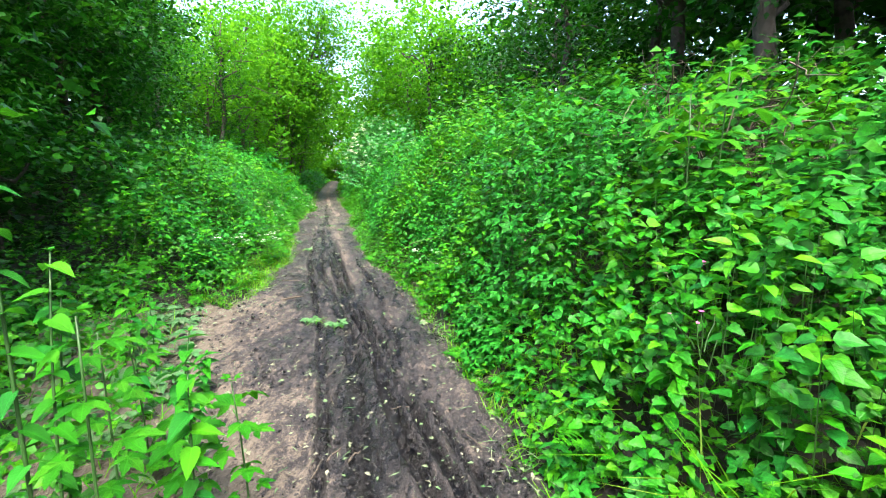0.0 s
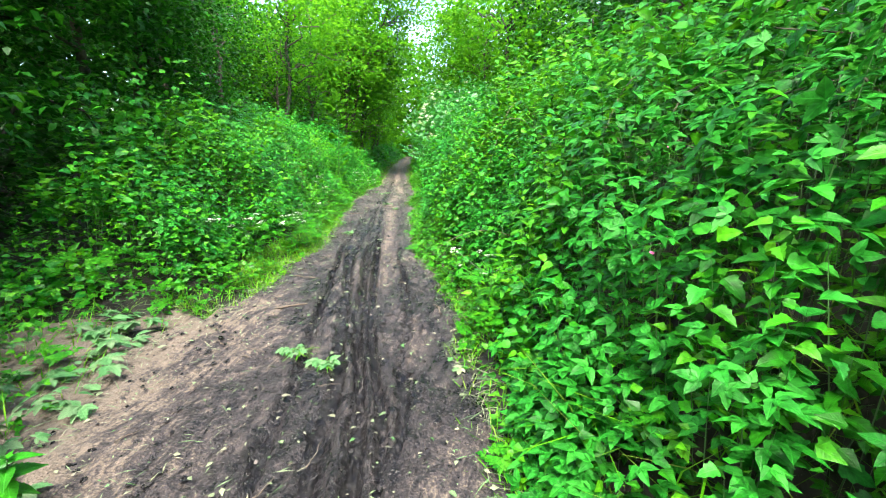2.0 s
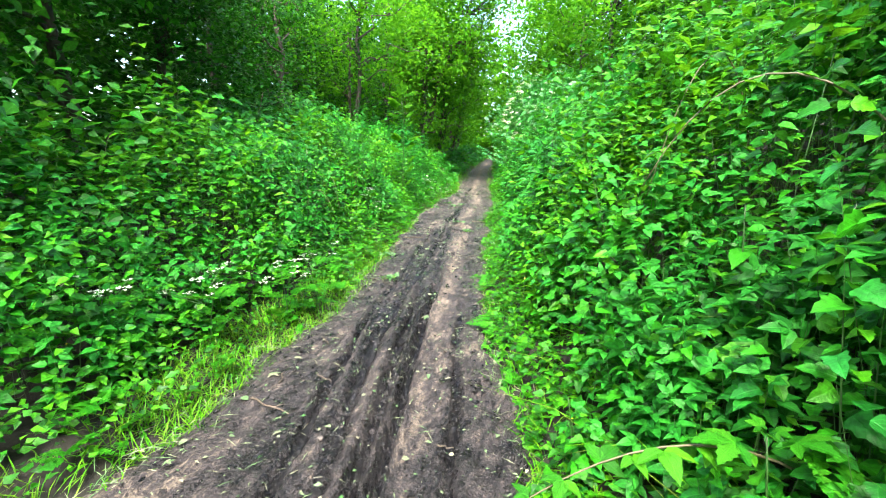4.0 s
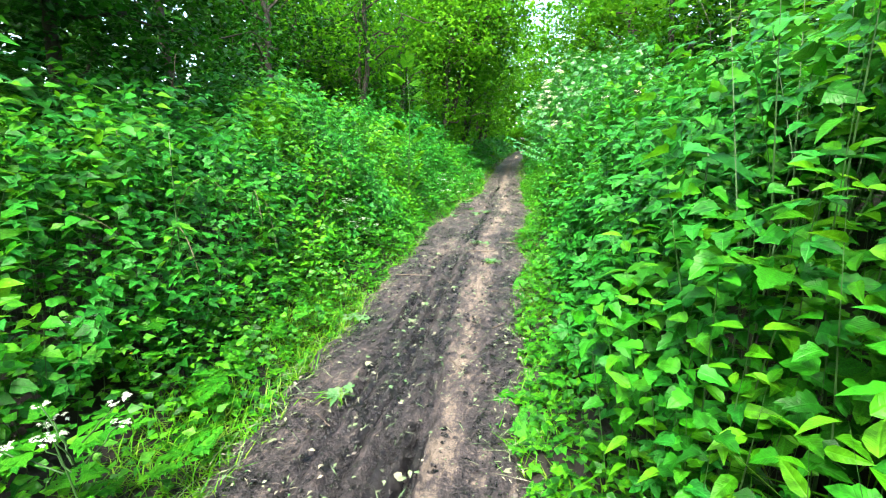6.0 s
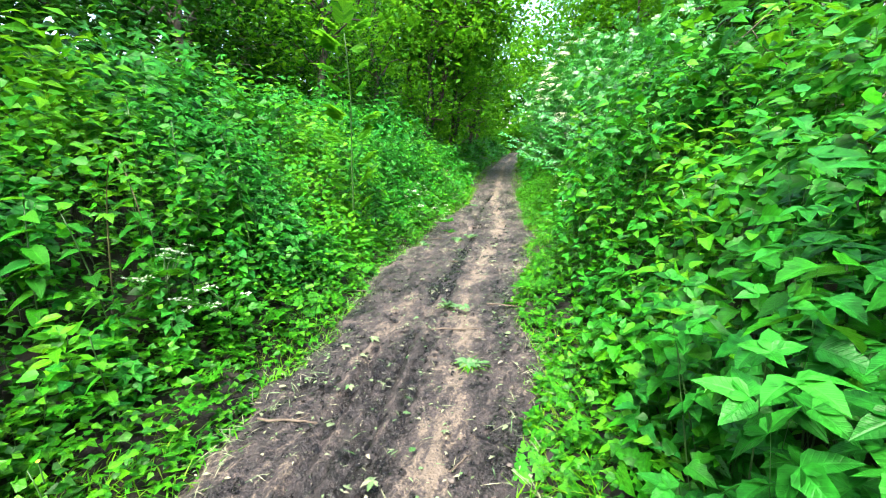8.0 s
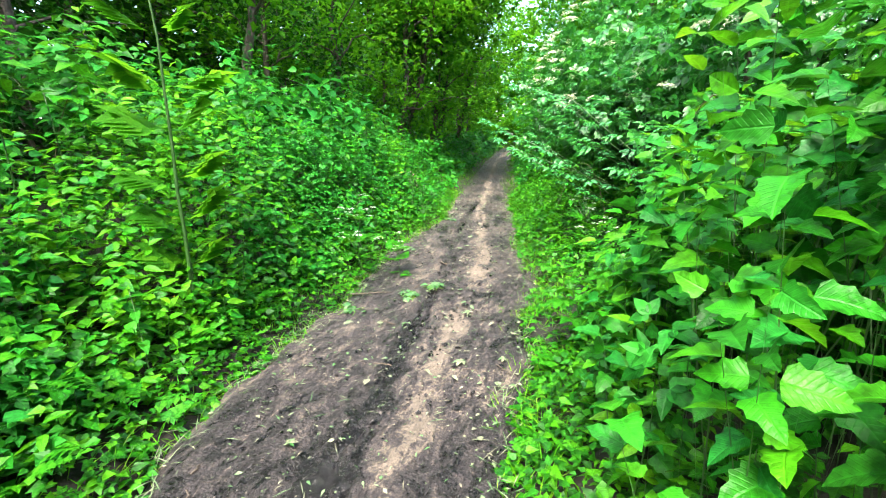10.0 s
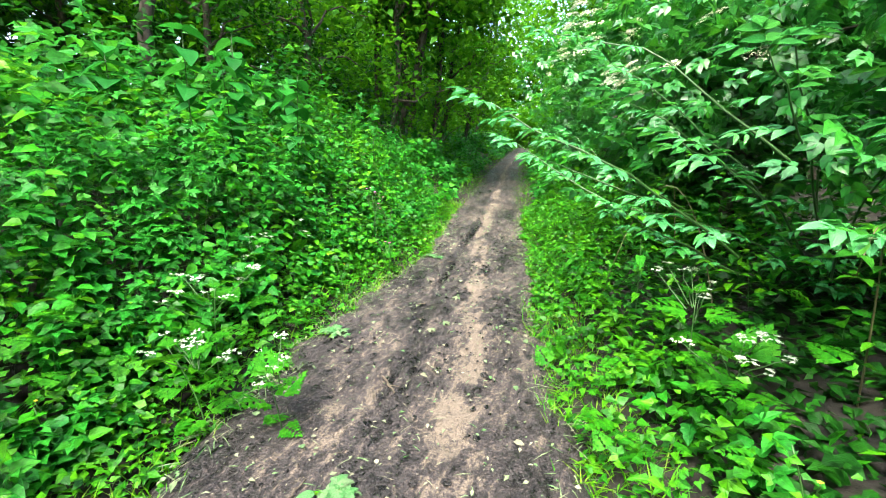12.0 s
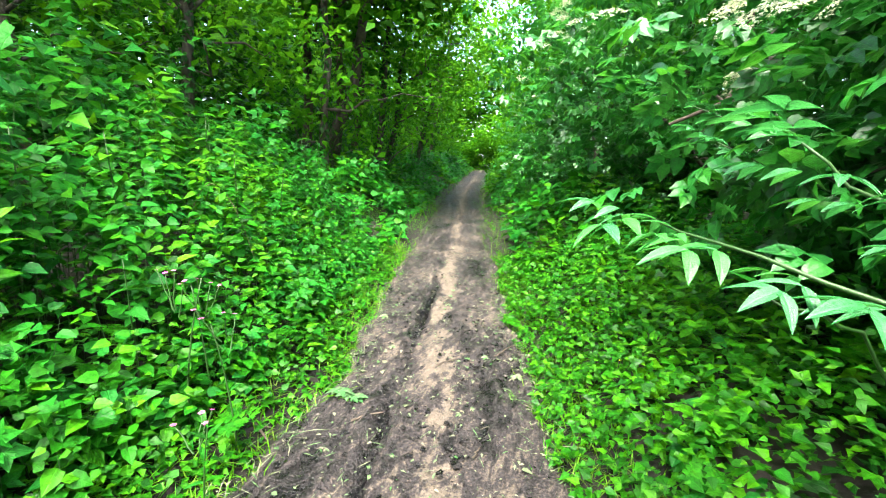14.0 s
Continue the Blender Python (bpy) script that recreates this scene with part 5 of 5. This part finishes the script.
def pebble():
    bm = bmesh.new()
    bmesh.ops.create_icosphere(bm, subdivisions=2, radius=1.0)
    for v in bm.verts:
        v.co *= 1 + 0.25 * noise.noise(v.co * 1.3)
        v.co.z *= 0.6
    me = bpy.data.meshes.new("stone")
    bm.to_mesh(me)
    bm.free()
    me.materials.append(STONE)
    me.polygons.foreach_set("use_smooth", np.ones(len(me.polygons), bool))
    return me


PEBBLE = pebble()
for i in range(70):
    y = rng.uniform(1.2, 24)
    q = rng.uniform(0, 1)
    x = left_edge(y) + (right_edge(y) - left_edge(y)) * (q ** 1.5 if y < 7 else q)
    ob = new("stone", PEBBLE)
    ob.location, ob.rotation_euler = (float(x), y, 0.008), (0, 0, rng.uniform(0, 6.28))
    s_ = rng.uniform(0.005, 0.014) * (1.7 if rng.random() < 0.1 else 1)
    ob.scale = (s_ * rng.uniform(0.8, 1.4), s_, s_)
    tagged(ob, "small grey stone half sunk in the mud", "stone", "stones on the path")


def clump(x, y, r, label="torn clump of grass and leaves on the mud"):
    root = new("plant_clipping")
    root.location = (x, y, lie(x, y))
    tagged(root, label, "clipping", "clippings on the path")
    heap = Heap()
    n = 34
    a = rng.uniform(0, 6.28, n)
    p = np.stack([np.cos(a) * r * rng.uniform(0, 0.6, n), np.sin(a) * r * rng.uniform(0, 0.35, n), rng.uniform(0, 0.03, n)], -1)
    heap.put(STRIP, p, axes(aim(n, -3, 9), UP + np.zeros((n, 3))), np.stack([np.full(n, 0.2), rng.uniform(0.05, 0.15, n), np.full(n, 0.05)], -1))
    part("grass", heap.mesh("grass", GRASS), root)
    for _ in range(16):
        b = rng.uniform(0, 6.28)
        set_at(part("leaf", CUT[int(rng.integers(0, 2))], root), (rng.normal(0, r * 0.35), rng.normal(0, r * 0.25), rng.uniform(0.01, 0.035)), (math.cos(b), math.sin(b), rng.uniform(-0.1, 0.3)), unit(UP + rng.normal(0, 0.3, 3)), rng.uniform(0.04, 0.085))


for x, y, r in ((-4.59, 16.68, 0.2), (-3.44, 10.35, 0.18), (-3.55, 13.78, 0.18), (-2.99, 12.74, 0.1), (-5.58, 18.37, 0.14), (-1.38, 4.61, 0.16), (-1.1, 4.45, 0.1), (-2.85, 9.23, 0.14), (-4.9, 16.1, 0.16), (-5.87, 20.85, 0.12), (-4.3, 20.9, 0.08), (-4.48, 17.0, 0.1)):
    clump(x, y, r)


def crumbs():
    """Shreds of leaf, straw and chips trodden into the mud, and cut stalks heaped along the edges."""
    heap = Heap()
    n = 9000
    y = rng.uniform(0.8, 26, n)
    q = np.where(rng.random(n) < 0.45, rng.beta(0.5, 0.5, n), rng.uniform(0, 1, n))
    x = left_edge(y) + (right_edge(y) - left_edge(y)) * q
    s = 0.007 + 0.035 * rng.uniform(0, 1, n) ** 2.2
    heap.put(CHIP, np.stack([x, y, np.full(n, 0.018)], -1), axes(aim(n, -8, 12), jitter_up(n, 0.2)), np.stack([s * rng.uniform(0.3, 1.2, n), s, s], -1))
    for side, n, y0, y1, u0, u1 in ((-1, 1300, 1, 5.4, -0.25, 1.4), (1, 1500, 2, 24, -0.12, 0.22), (-1, 1200, 5.2, 24, -0.15, 0.12), (-1, 1300, 1.5, 24, -1.5, -0.1)):
        x, y, u = sow(n, side, y0, y1, u0, u1)
        s = rng.uniform(0.06, 0.2, n) * (0.55 if u1 < 0 else 1)
        heap.put(STRIP, np.stack([x, y, np.maximum(land(x, y), 0.0) + 0.015], -1), axes(aim(n, -4, 14), jitter_up(n, 0.2)), np.stack([np.full(n, 0.15), s, s * 0.4], -1))
    stuff("leaf_litter", heap, LITTER, "pale shreds of cut leaves and straw on the mud", "litter")


def clods():
    """Crumbs of churned mud thrown up beside the ruts."""
    heap = Heap()
    lump = (np.array([(1, 0, 0), (0.3, 0.9, 0.1), (-0.8, 0.6, 0), (-0.9, -0.5, 0.1), (0.2, -1, 0), (0.3, 0.1, 0.75), (-0.35, -0.1, 0.6)]),
            np.array([(0, 1, 5), (1, 2, 5), (2, 6, 5), (2, 3, 6), (3, 4, 6), (4, 5, 6), (4, 0, 5)]))
    n = 6500
    y = 1.2 + 23 * rng.uniform(0, 1, n) ** 1.25
    x = left_edge(y) + (right_edge(y) - left_edge(y)) * rng.uniform(0.03, 0.97, n)
    ok = grain(x, y, 2.2, 91) + 0.5 * grain(x, y, 7.0, 92) > rng.uniform(-0.9, 0.5, n)
    s = 0.006 + 0.02 * rng.uniform(0, 1, n) ** 2.5
    heap.put(lump, np.stack([x, y, np.full(n, 0.002)], -1)[ok], axes(aim(n, -8, 8), jitter_up(n, 0.2))[ok], np.stack([s, s * rng.uniform(0.7, 1.5, n), s], -1)[ok])
    stuff("mud_clods", heap, MUD, "crumbled clods of dark mud on the lane", "mud")


crumbs()
clods()
